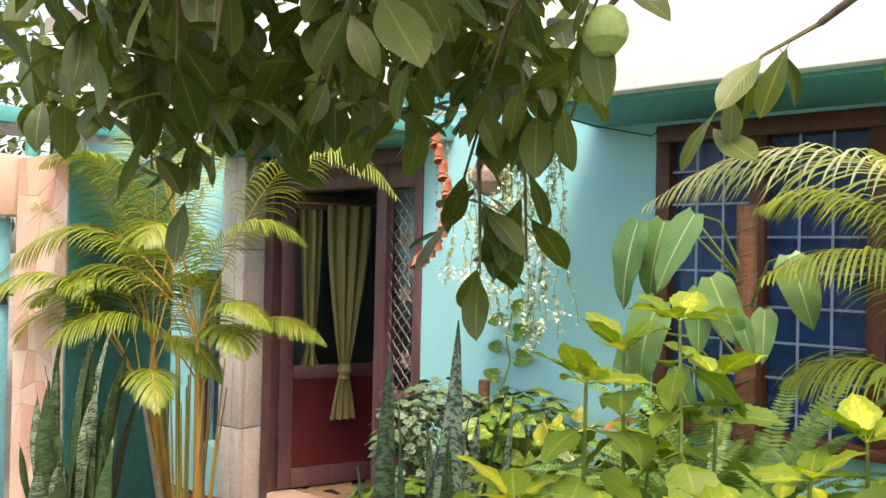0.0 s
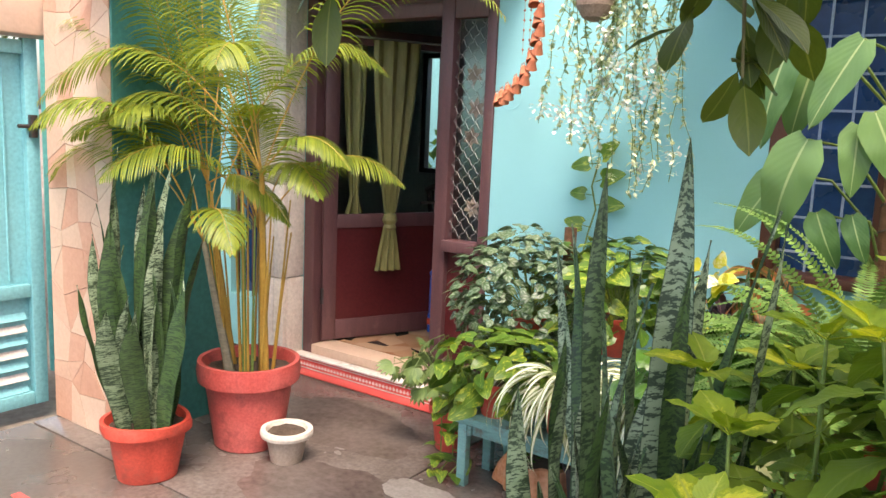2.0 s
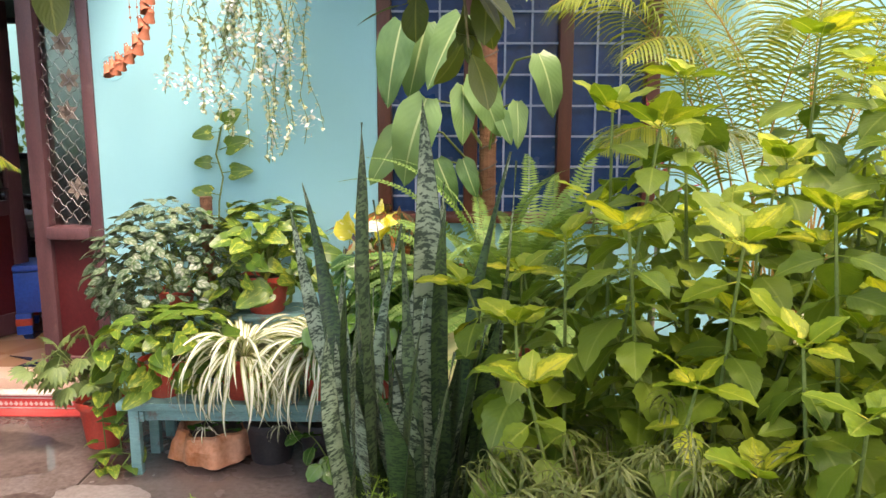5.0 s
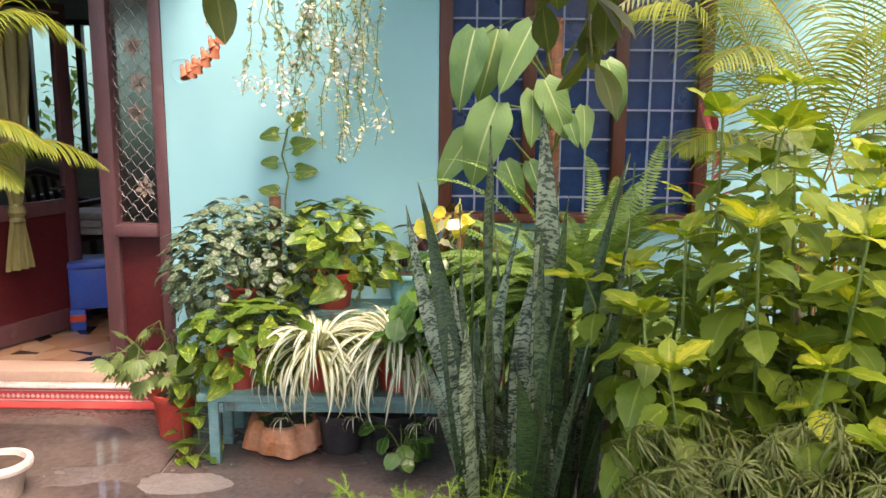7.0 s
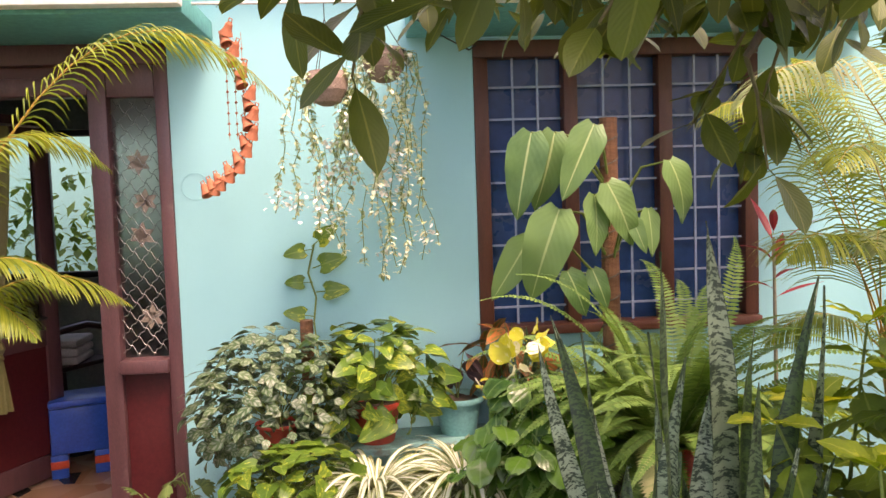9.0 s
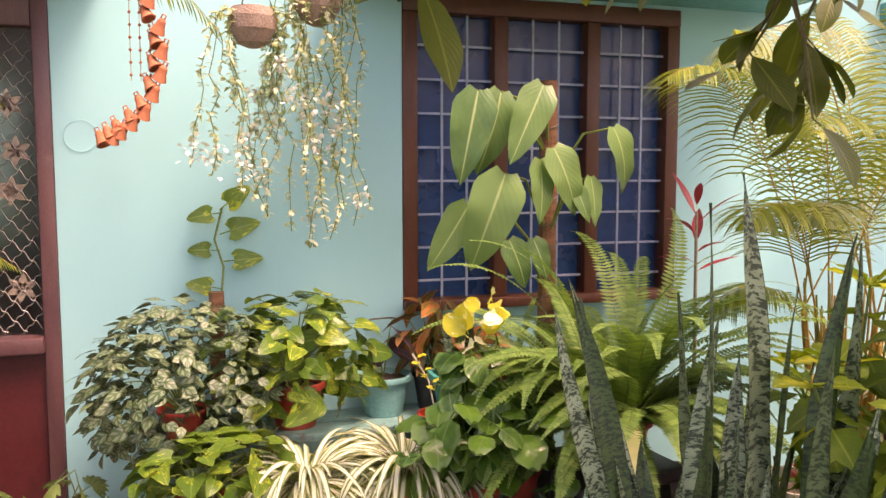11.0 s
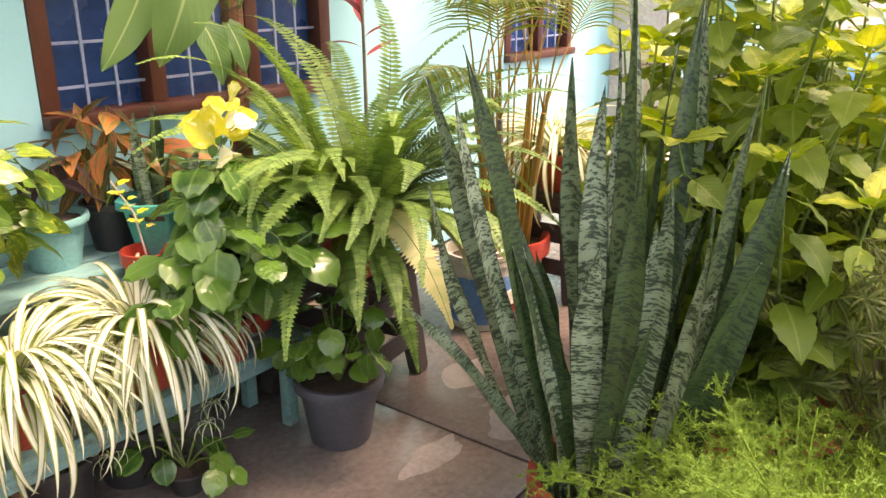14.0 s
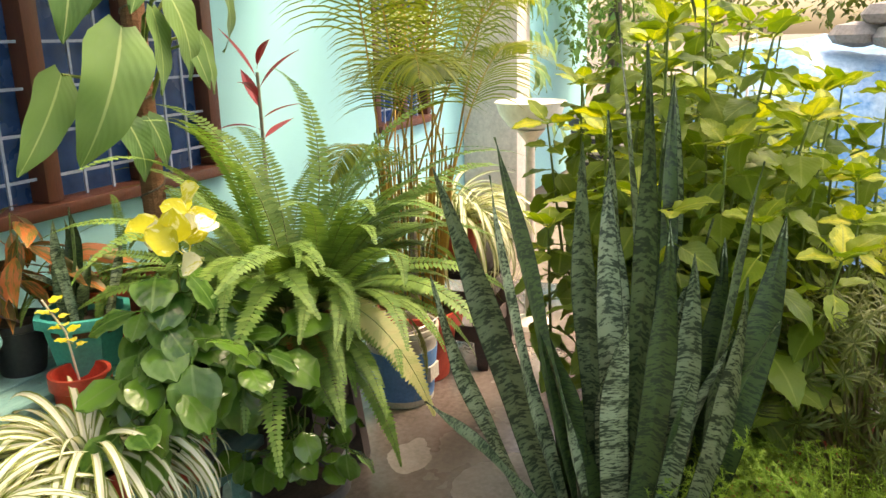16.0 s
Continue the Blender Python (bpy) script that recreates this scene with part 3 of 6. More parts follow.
# gate pillar and beam of broken stone tile
pil = thing("gate_pillar", "gate pillar clad in pinkish broken stone tiles", "pillar", kind="structure")
part("core", Geo().box(-4.06, -3.573, 1.799, 1.8055, 0, 2.0), GROUT, pil)
part("core", Geo().box(-4.06, -3.902, 1.8065, 2.30, 0, 1.995), GROUT, pil)
random.seed(5)
NX, NZ = 4, 13
grid = [[(-4.06 + 0.495 * i / NX + (random.uniform(-0.045, 0.045) if 0 < i < NX else 0), 2.0 * j / NZ + (random.uniform(-0.05, 0.05) if 0 < j < NZ else 0)) for i in range(NX + 1)] for j in range(NZ + 1)]


def slab(corners):
    """One broken tile, a little proud of the pillar's face."""
    cx, cz = sum(c[0] for c in corners) / len(corners), sum(c[1] for c in corners) / len(corners)
    pr = random.uniform(0.003, 0.006)
    n = len(corners)
    inn = [(x + (cx - x) * 0.008, z + (cz - z) * 0.008) for x, z in corners]
    top = [(x + (cx - x) * 0.025, z + (cz - z) * 0.025) for x, z in corners]
    vs = [(x, 1.7985, z) for x, z in inn] + [(x, 1.7985 - pr, z) for x, z in top]
    part("tile", Geo().add(vs, [tuple(range(n, 2 * n))] + [(k, (k + 1) % n, n + (k + 1) % n, n + k) for k in range(n)]), STONE, pil, smooth=False)


for j in range(NZ):
    for i in range(NX):
        q = [grid[j][i], grid[j][i + 1], grid[j + 1][i + 1], grid[j + 1][i]]
        if random.random() < 0.4:
            slab([q[0], q[1], q[2]]), slab([q[0], q[2], q[3]])
        else:
            slab(q)
structure("wall_side", Geo().box(-3.90, -3.572, 1.806, 2.33, 0, 1.995), TEAL, "turquoise painted side of the gate wall", "wall")
# the side wall's turquoise face, palm shade put into its darker colour
structure("wall_side_face", Geo().box(-3.571, -3.556, 1.80, 2.34, 0, 1.99, bevel=0.003), SHADEDTEAL, "turquoise painted face of the gate pillar, darkened for shade", "wall")
beam = Geo().box(-4.28, -4.07, 0.4, 2.3, 1.72, 2.02, bevel=0.01)
structure("gate_beam", beam, STONE, "pinkish stone-clad beam over the metal gate", "beam", True)
structure("wall_west", Geo().box(-4.28, -4.08, -4.2, 0.4, 0, 2.0), TEAL, "turquoise painted compound wall", "wall")
structure("wall_passage", Geo().box(-4.9, -4.75, 2.4, 3.14, 0, 2.1), TEAL, "turquoise wall at the end of a narrow passage", "wall")
structure("wall_south", Geo().box(-4.08, 6.5, -4.3, -4.1, 0, 1.6), TEAL, "turquoise painted compound wall", "wall")

# sheet-metal gate with louvres below
gate = thing("metal_gate", "blue-teal painted sheet metal gate, closed, with louvred bottom", "gate", kind="")
g = Geo().box(-4.20, -4.17, 0.42, 1.79, 0.06, 1.70)
part("sheet", g, GATE, gate, smooth=False)
for y0 in (0.42, 1.08, 1.74):
    part("stile", Geo().box(-4.17, -4.13, y0, y0 + 0.06, 0.05, 1.71, bevel=0.004), GATE, gate)
for z0 in (0.05, 0.56, 1.64):
    for a, b in ((0.482, 1.078), (1.142, 1.738)):
        part("rail", Geo().box(-4.168, -4.134, a, b, z0, z0 + 0.06, bevel=0.004), GATE, gate)
for k in range(7):
    for a, b in ((0.50, 1.06), (1.16, 1.72)):
        zz = 0.145 + k * 0.057
        part("slat", Geo().add([(-4.168, a, zz), (-4.168, b, zz), (-4.145, b, zz - 0.03), (-4.145, a, zz - 0.03), (-4.168, a, zz - 0.006), (-4.168, b, zz - 0.006), (-4.149, b, zz - 0.034), (-4.149, a, zz - 0.034)],
                               [(0, 1, 2, 3), (7, 6, 5, 4), (0, 3, 7, 4), (1, 5, 6, 2), (2, 6, 7, 3)]), STEEL if k % 2 else GATE, gate, smooth=False)
for k in range(5):
    part("fold", Geo().tube([(-4.168, 1.20 + k * 0.115, 0.64), (-4.168, 1.20 + k * 0.115, 1.62)], 0.006, 6), GATE, gate)
bolt = part("bolt", Geo().tube([(-4.12, 1.70, 1.33), (-4.12, 1.84, 1.33)], 0.009, 8), DARKMETAL, gate, "dark steel slide bolt")
part("bracket", Geo().box(-4.135, -4.105, 1.75, 1.78, 1.28, 1.38, bevel=0.003), DARKMETAL, gate)

# shed beyond the gate
shed = thing("lean_to_shed", "grey sheet-metal lean-to roof on teal posts", "shed")
g = Geo()
for k in range(24):
    y = 0.2 + k * 0.12
    g.tube([(-7.6, y, 2.62), (-4.75, y, 2.28)], 0.045, 6)
part("roof_sheet", g, SHEET, shed)
part("post", Geo().tube([(-4.7, 2.15, 0), (-4.7, 2.15, 2.29)], 0.035, 10), SOFFIT, shed)
part("post", Geo().tube([(-4.7, 0.4, 0), (-4.7, 0.4, 2.29)], 0.035, 10), SOFFIT, shed)
part("fascia_board", Geo().box(-4.74, -4.68, 0.1, 3.0, 2.27, 2.36, bevel=0.004), SOFFIT, shed)

# small dark window beyond the column
w3 = thing("window_3", "small dark barred window beyond the column", "window", kind="structure")
part("pane", Geo().box(-4.46, -3.95, WALL + 0.12, WALL + 0.13, 0.32, 1.45), BLUEPANE, w3)
for k in range(4):
    part("bar", Geo().box(-4.44 + k * 0.14, -4.425 + k * 0.14, WALL + 0.03, WALL + 0.045, 0.32, 1.45), WOODFRAME, w3)

# ---- front door and side light ----
FY0, FY1 = WALL - 0.012, WALL + 0.10
fr = thing("door_frame", "purple-brown painted door frame with side light", "door frame", kind="structure")
part("jamb", Geo().box(-3.813, -3.735, FY0, FY1, 0.0, 2.133, bevel=0.005), FRAME, fr)
part("mullion", Geo().box(-2.905, -2.832, FY0, FY1, 0.135, 2.05, bevel=0.005), FRAME, fr)
part("jamb", Geo().box(-2.642, -2.590, FY0, FY1, 0.135, 2.05, bevel=0.005), FRAME, fr)
part("lintel", Geo().box(-3.734, -2.590, FY0 + 0.002, FY1, 2.052, 2.133, bevel=0.005), FRAME, fr)
part("transom", Geo().box(-3.734, -2.906, FY0 + 0.004, FY1, 1.93, 2.0, bevel=0.005), FRAME, fr)
part("transom_panel", Geo().box(-3.734, -2.906, WALL + 0.04, WALL + 0.06, 2.0, 2.051), MAROON, fr)
part("top_rail", Geo().box(-2.831, -2.643, FY0 + 0.004, FY1, 1.92, 2.051, bevel=0.005), FRAME, fr)
part("sill_rail", Geo().box(-2.836, -2.640, FY0 - 0.03, FY1, 0.795, 0.852, bevel=0.008), FRAME, fr)
part("bottom_rail", Geo().box(-2.831, -2.643, FY0 + 0.004, FY1, 0.135, 0.235, bevel=0.005), FRAME, fr)
part("lower_panel", Geo().box(-2.831, -2.643, WALL + 0.02, WALL + 0.045, 0.235, 0.795), MAROON, fr, "dark maroon panel")
gl = part("side_glass", Geo().box(-2.831, -2.643, WALL + 0.045, WALL + 0.049, 0.852, 1.92), FROST, fr, "patterned glass pane")
gl.visible_shadow = False
# diamond mesh of wavy flat bars
for k in range(-3, 17):
    for sgn in (1, -1):
        pts = []
        for i in range(25):
            s = i / 24
            x = -2.831 + 0.188 * s
            zz = 0.80 + k * 0.0705 + (s if sgn > 0 else 1 - s) * 0.2115
            if 0.855 <= zz <= 1.918:
                pts.append((x, WALL + 0.022 + 0.003 * sgn, zz + 0.006 * math.sin(s * math.tau * 6)))
        if len(pts) > 2:
            part("grille_bar", Geo().tube(pts, 0.0019, 4), MESHBAR, fr)
# etched flowers on the side glass
for k, zz in enumerate((1.66, 1.50, 1.36, 1.02)):
    g = Geo()
    for j in range(6):
        a = j * math.tau / 6 + k
        lf = leaf_geo(0.055, 0.03, "ovate", 5, 0.0, 0.0)
        g.add(lf.v, lf.f, lf.uv, Matrix.Translation((-2.735 + 0.02 * (k % 2), WALL + 0.040, zz)) @ Matrix.Rotation(radians(90), 4, "X") @ Matrix.Rotation(a, 4, "Z"))
    part("etched_flower", g, CLAYPOT, fr)

# door leaf, open inwards
door = thing("front_door", "open maroon door with glazed top and olive curtain tied on it", "door", pose(-3.732, WALL + 0.05, 0.148, 0, 0, 66))
part("hinge_stile", Geo().box(0, 0.085, -0.02, 0.02, 0, 1.78, bevel=0.004), FRAME, door)
part("lock_stile", Geo().box(0.735, 0.82, -0.02, 0.02, 0, 1.78, bevel=0.004), FRAME, door)
part("bottom_rail", Geo().box(0.086, 0.734, -0.019, 0.019, 0, 0.115, bevel=0.004), FRAME, door)
part("middle_rail", Geo().box(0.086, 0.734, -0.019, 0.019, 0.655, 0.735, bevel=0.004), FRAME, door)
part("top_rail", Geo().box(0.086, 0.734, -0.019, 0.019, 1.69, 1.78, bevel=0.004), FRAME, door)
part("lower_panel", Geo().box(0.086, 0.734, -0.008, 0.008, 0.115, 0.655), MAROON, door, "dark maroon panel")
pane = part("glass_pane", Geo().box(0.086, 0.734, -0.003, 0.003, 0.735, 1.69), CLEAR, door)
pane.visible_shadow = False
hn = part("handle", Geo().tube([(0.70, -0.022, 0.80), (0.70, -0.06, 0.80), (0.60, -0.06, 0.80)], 0.008, 8), DARKMETAL, door)
for zz in (0.22, 0.95, 1.55):
    part("hinge", Geo().tube([(-0.004, -0.026, zz), (-0.004, -0.026, zz + 0.09)], 0.010, 8), DARKMETAL, door)


def drape(x0, x1, z_top, z_tie, z_end, xt, y, folds=7, n=28, flare=0.045):
    """A curtain gathered at a tie, flaring below it."""
    g = Geo()
    vs, fs = [], []
    rows = 22
    for i in range(rows + 1):
        s = i / rows
        zz = z_top + (z_end - z_top) * s
        if zz > z_tie:
            k = (z_top - zz) / (z_top - z_tie)
            half = (x1 - x0) / 2 * (1 - k ** 1.6) + 0.026 * k ** 1.6
            mid = (x0 + x1) / 2 * (1 - k) + xt * k
        else:
            k = (z_tie - zz) / (z_tie - z_end)
            half, mid = 0.024 + flare * k ** 0.8, xt
        for j in range(n + 1):
            a = j / n
            ph = math.sin(a * math.pi * folds)
            vs.append((mid + half * (2 * a - 1), y - 0.012 - 0.016 * ph - 0.02 * math.sin(a * math.pi), zz))
    for i in range(rows):
        for j in range(n):
            q = i * (n + 1) + j
            fs.append((q, q + 1, q + n + 2, q + n + 1))
    return g.add(vs, fs)


cur = thing("tied_curtain", "olive green satin curtain gathered in a knot on the door", "curtain", pose(-3.732, WALL + 0.05, 0.148, 0, 0, 66))
part("drape", drape(0.27, 0.57, 1.72, 0.70, 0.40, 0.40, -0.035, flare=0.062), CURTAIN, cur)
part("drape", drape(0.11, 0.26, 1.72, 0.82, 0.70, 0.20, 0.03, 4), CURTAIN, cur)
part("tie", Geo().lathe([(0.018, 0.635), (0.040, 0.655), (0.033, 0.675), (0.046, 0.70), (0.038, 0.73), (0.02, 0.745)], 16, Matrix.Translation((0.40, -0.055, 0))), CURTAIN, cur, "knotted olive tie")
part("rod", Geo().tube([(0.06, -0.035, 1.73), (0.76, -0.035, 1.73)], 0.006, 8), STEEL, cur)

# threshold: red riser, white tread
st = thing("door_step", "low door step with white marble tread and red painted riser", "step", kind="structure")
part("tread", Geo().box(-3.90, -2.56, 3.065, WALL + 0.0, 0.070, 0.082, bevel=0.003), MARBLE, st)
part("riser", Geo().box(-3.90, -2.56, 3.075, WALL - 0.002, 0.0, 0.069), REDSTEP, st, "red painted riser with white border pattern")
part("sill", Geo().box(-3.734, -2.59, WALL - 0.02, WALL + 0.14, 0.083, 0.137, bevel=0.004), STONE, st)
g = Geo()
for k in range(56):
    x = -3.885 + k * 0.0235
    g.add([(x, 3.0735, 0.030), (x + 0.011, 3.0735, 0.020), (x + 0.022, 3.0735, 0.030), (x + 0.011, 3.0735, 0.044)], [(0, 1, 2, 3)])
g.box(-3.89, -2.57, 3.0725, 3.0745, 0.056, 0.062)
g.box(-3.89, -2.57, 3.0725, 3.0745, 0.008, 0.013)
tagged(part("border_pattern", g, MARBLE, st, "white painted zigzag border"), kind="stuff")
mat_strip = part("floor_border", Geo().box(-3.92, -2.50, 2.985, 3.064, 0.002, 0.010, bevel=0.002), REDSTEP, st, "red painted band on the floor before the step")

# room behind the door
structure("floor_room", Geo().box(-5.6, -1.2, WALL + 0.141, 6.2, 0.02, 0.137), CHIPS, "brown stone-chip floor inside the house", "floor")
structure("wall_room_east", Geo().box(-1.9, -1.75, WALL + 0.225, 6.0, 0.137, 2.9), ROOMWALL, "plain wall of the dim front room", "wall")
structure("wall_room_west", Geo().box(-5.6, -5.45, WALL + 0.225, 6.0, 0.137, 2.9), ROOMWALL, "plain wall of the dim front room", "wall")
g = Geo()
for x0, x1, z0, z1 in ((-5.45, -4.75, 0.137, 2.9), (-4.75, -3.15, 0.137, 1.0), (-4.75, -3.15, 2.0, 2.9), (-3.15, -1.9, 0.137, 2.9)):
    g.box(x0, x1, 5.4, 5.55, z0, z1)
structure("wall_room_back", g, ROOMWALL, "plain back wall of the front room with a window", "wall")
structure("ceiling", Geo().box(-5.6, -1.75, WALL + 0.225, 5.6, 2.9, 3.0), ROOMWALL, "plain ceiling of the front room", "ceiling")
w4 = thing("window_4", "black-framed back window looking on a garden", "window", kind="structure")
for x in (-4.75, -4.40, -4.02, -3.62, -3.19):
    part("window_frame", Geo().box(x, x + 0.05, 5.42, 5.48, 1.0, 2.0, bevel=0.004), BLACKPOT, w4)
for zz in (1.0, 1.96):
    part("window_frame", Geo().box(-4.75, -3.15, 5.415, 5.485, zz, zz + 0.04, bevel=0.004), BLACKPOT, w4)
structure("wall_north", Geo().box(-7.0, -1.0, 7.4, 7.55, 0, 2.5), TEAL, "turquoise compound wall behind the house", "wall")
structure("wall_bedroom", Geo().box(-1.74, 2.3, WALL + 0.5, WALL + 0.6, 0.0, 3.1), ROOMWALL, "dim wall behind the barred window", "wall")


# ---- barred windows ----
def barred_window(name, x0, x1, bays, label):
    w = thing(name, label, "window", kind="structure")
    y0, y1, z0, z1 = WALL - 0.01, WALL + 0.09, 0.880, 2.120
    part("sill", Geo().box(x0 + 0.002, x1 - 0.002, y0 - 0.03, y1, z0, z0 + 0.04, bevel=0.005), WOODFRAME, w)
    part("head", Geo().box(x0 + 0.002, x1 - 0.002, y0, y1, z1 - 0.07, z1, bevel=0.005), WOODFRAME, w)
    wid = (x1 - x0) / bays
    for i in range(bays + 1):
        c = min(max(x0 + i * wid, x0 + 0.032), x1 - 0.032)
        part("post", Geo().box(c - 0.030, c + 0.030, y0 + 0.003, y1, z0 + 0.041, z1 - 0.071, bevel=0.005), WOODFRAME, w)
    for i in range(bays):
        a, b = x0 + i * wid + (0.063 if i == 0 else 0.031), x0 + (i + 1) * wid - (0.063 if i == bays - 1 else 0.031)
        part("pane", Geo().box(a, b, y1 - 0.03, y1 - 0.024, z0 + 0.041, z1 - 0.071), BLUEPANE, w, "deep blue pane")
        for k in (1, 2):
            x = a + (b - a) * k / 3
            part("grille_bar", Geo().box(x - 0.0045, x + 0.0045, y0 + 0.030, y0 + 0.036, z0 + 0.041, z1 - 0.071), BAR, w)
        for k in range(1, 9):
            zz = z1 - 0.07 - 0.1335 * k + 0.012
            part("grille_bar", Geo().box(a, b, y0 + 0.037, y0 + 0.043, zz - 0.0045, zz + 0.0045), BAR, w)
    return w


barred_window("window_1", -1.345, -0.112, 3, "brown wooden window with blue panes behind a bar grid")
barred_window("window_2", 1.22, 1.98, 2, "brown wooden window with blue panes behind a bar grid")
far_col = Geo().box(2.55, 2.85, 2.75, WALL - 0.002, 0, 3.0, bevel=0.008)
structure("column_far", far_col, CREAM, "cream plastered column at the end of the house", "column", True)

# ---- yard floor: cast panels with open joints ----
yard = tagged(part("floor", Geo().box(-4.07, 1.6, -1.2, 3.06, -0.028, -0.012), JOINT), "wet worn concrete yard floor cast in panels", "floor", "", "structure")
xs, ys = [-4.06, -2.40, -0.81, 0.62, 1.6], [-1.2, 0.15, 1.68, 3.06]
for i in range(4):
    for j in range(3):
        part("panel", Geo().box(xs[i] + 0.005, xs[i + 1] - 0.005, ys[j] + 0.005, ys[j + 1] - 0.005, -0.011, 0.0, bevel=0.004), CONCRETE, yard)


def patch(name, cx, cy, rx, ry, mat, label, z=0.0015, seed=0.0):
    """A thin irregular film on the floor."""
    n = 48
    rim = []
    for k in range(n):
        a = math.tau * k / n
        r = 1 + 0.35 * noise.noise(Vector((math.cos(a) * 1.4 + seed, math.sin(a) * 1.4, seed))) + 0.12 * noise.noise(Vector((math.cos(a) * 5, math.sin(a) * 5, seed)))
        rim.append((cx + rx * r * math.cos(a), cy + ry * r * math.sin(a), z))
    part(name, Geo().add([(cx, cy, z)] + rim, [(0, 1 + k, 1 + (k + 1) % n) for k in range(n)]), mat, yard, label, smooth=False)


patch("puddle", -3.02, 2.62, 0.50, 0.26, WET, "thin film of water on the floor", 0.0015, 1.3)
patch("puddle", -2.62, 2.02, 0.34, 0.22, WET, "thin film of water on the floor", 0.0018, 4.1)
patch("puddle", -2.20, 1.55, 0.26, 0.22, WET, "thin film of water on the floor", 0.0016, 7.7)
# irregular patches, paler than the floor panels under them
patch("pale_patch", -0.95, 1.98, 0.13, 0.05, PALEFLOOR, "pale patch of the floor", 0.0017, 6.1)
patch("pale_patch", -0.56, 1.86, 0.20, 0.13, PALEFLOOR, "pale patch of the floor", 0.0017, 2.2)
patch("pale_patch", -0.48, 2.20, 0.11, 0.07, PALEFLOOR, "pale patch of the floor", 0.0017, 5.2)
patch("pale_patch", -2.26, 2.26, 0.16, 0.09, PALEFLOOR, "pale patch of the floor", 0.0019, 9.4)
part("red_stripe", Geo().box(-3.42, -3.26, 1.27, 1.305, 0.0005, 0.0025), REDSTEP, yard, "red painted stripe on the floor")

# ---- pots ----
def pot(parent, r, h, mat, rim_mat=None, taper=0.72, rim=0.16, wave=None, label="", soil=True, lip=1.07):
    """A round tapered pot with a rolled rim, hollow at the top, and its soil."""
    b = r * taper
    rz = h * (1 - rim)
    prof = [(b * 0.96, 0.0), (b, 0.006), (r * 0.985 - (r - b) * rim, rz), (r * lip, rz + 0.004), (r * lip * 1.02, rz + h * rim * 0.5), (r * lip, h), (r * 0.97, h), (r * 0.93, h - 0.02), (r * 0.88, h * 0.82)]
    body = Geo().lathe(prof if rim_mat is None else prof[:3] + [(r * 0.9, rz)], 36, wave=wave)
    part("pot", body, mat, parent, label)
    if rim_mat is not None:
        part("rim", Geo().lathe([(r * 0.9, rz - 0.002), (r * lip, rz), (r * lip * 1.03, rz + h * rim * 0.5), (r * lip, h), (r * 0.95, h), (r * 0.9, h * 0.84)], 36), rim_mat, parent)
    if soil:
        g = Geo()
        n = 18
        g.add([(0, 0, h * 0.88 + 0.008)] + [(r * 0.9 * math.cos(a) , r * 0.9 * math.sin(a), h * 0.87 + random.uniform(-0.004, 0.008)) for a in (math.tau * k / n for k in range(n))],
              [(0, 1 + k, 1 + (k + 1) % n) for k in range(n)])
        part("soil", g, SOIL, parent)


def mesh_set(mat, specs, name="leaf"):
    return [leaf_geo(**s).mesh(name, mat) for s in specs]


# ---- leaf libraries ----
random.seed(11)
M_SNAKE = mesh_set(L_SNAKE, [dict(length=1.0, width=w, shape="sword", n=18, fold=0.22, droop=d, wave=0.06, twist=t, sway=w_) for w, d, t, w_ in ((0.072, 0.06, 0.25, 0.05), (0.062, -0.07, -0.45, -0.07), (0.076, 0.10, 0.12, 0.03), (0.066, 0.0, 0.5, 0.08), (0.073, 0.13, -0.28, -0.05))])
M_COLEUS = mesh_set(L_COLEUS, [dict(length=l, width=w, shape="ovate", n=14, fold=f, droop=d, wave=0.035, stalk=l * 0.22, teeth=0.05) for l, w, f, d in ((0.15, 0.11, 0.12, 0.35), (0.13, 0.10, 0.2, 0.2), (0.16, 0.105, 0.1, 0.55), (0.11, 0.085, 0.25, 0.1), (0.145, 0.11, 0.05, 0.45))])
M_COLEUSTOP = mesh_set(L_COLEUSTOP, [dict(length=l, width=w, shape="ovate", n=14, fold=f, droop=d, wave=0.035, stalk=l * 0.2, teeth=0.05) for l, w, f, d in ((0.13, 0.095, 0.12, 0.25), (0.12, 0.09, 0.2, 0.15), (0.14, 0.095, 0.1, 0.35))])
M_TREE = mesh_set(L_TREE, [dict(length=l, width=w, shape="obovate", n=8, fold=f, droop=d, wave=0.02, stalk=0.02, twist=t) for l, w, f, d, t in ((0.15, 0.062, 0.12, 0.2, 0.2), (0.13, 0.058, 0.2, 0.4, -0.3), (0.165, 0.066, 0.08, 0.1, 0.3), (0.12, 0.055, 0.25, 0.3, 0.0), (0.14, 0.068, 0.1, -0.15, -0.2))])
M_PILEA = mesh_set(L_PILEA, [dict(length=l, width=l * 0.66, shape="ovate", n=7, fold=0.1, droop=d, stalk=0.014, curl=0.05) for l, d in ((0.062, 0.3), (0.07, 0.5), (0.055, 0.15), (0.066, 0.7))])
M_POTHOS = mesh_set(L_POTHOS, [dict(length=l, width=l * 0.86, shape="heart", n=9, fold=0.14, droop=d, stalk=0.045, lobes=0.12, wave=0.015) for l, d in ((0.095, 0.4), (0.11, 0.25), (0.085, 0.55), (0.12, 0.35))])
M_PHILO = mesh_set(L_PHILO, [dict(length=l, width=l * w, shape="oblong", n=16, fold=0.16, droop=d, lobes=0.045, wave=0.03, curl=0.02) for l, w, d in ((0.34, 0.48, 0.3), (0.31, 0.50, 0.45), (0.36, 0.46, 0.2), (0.29, 0.50, 0.55))])
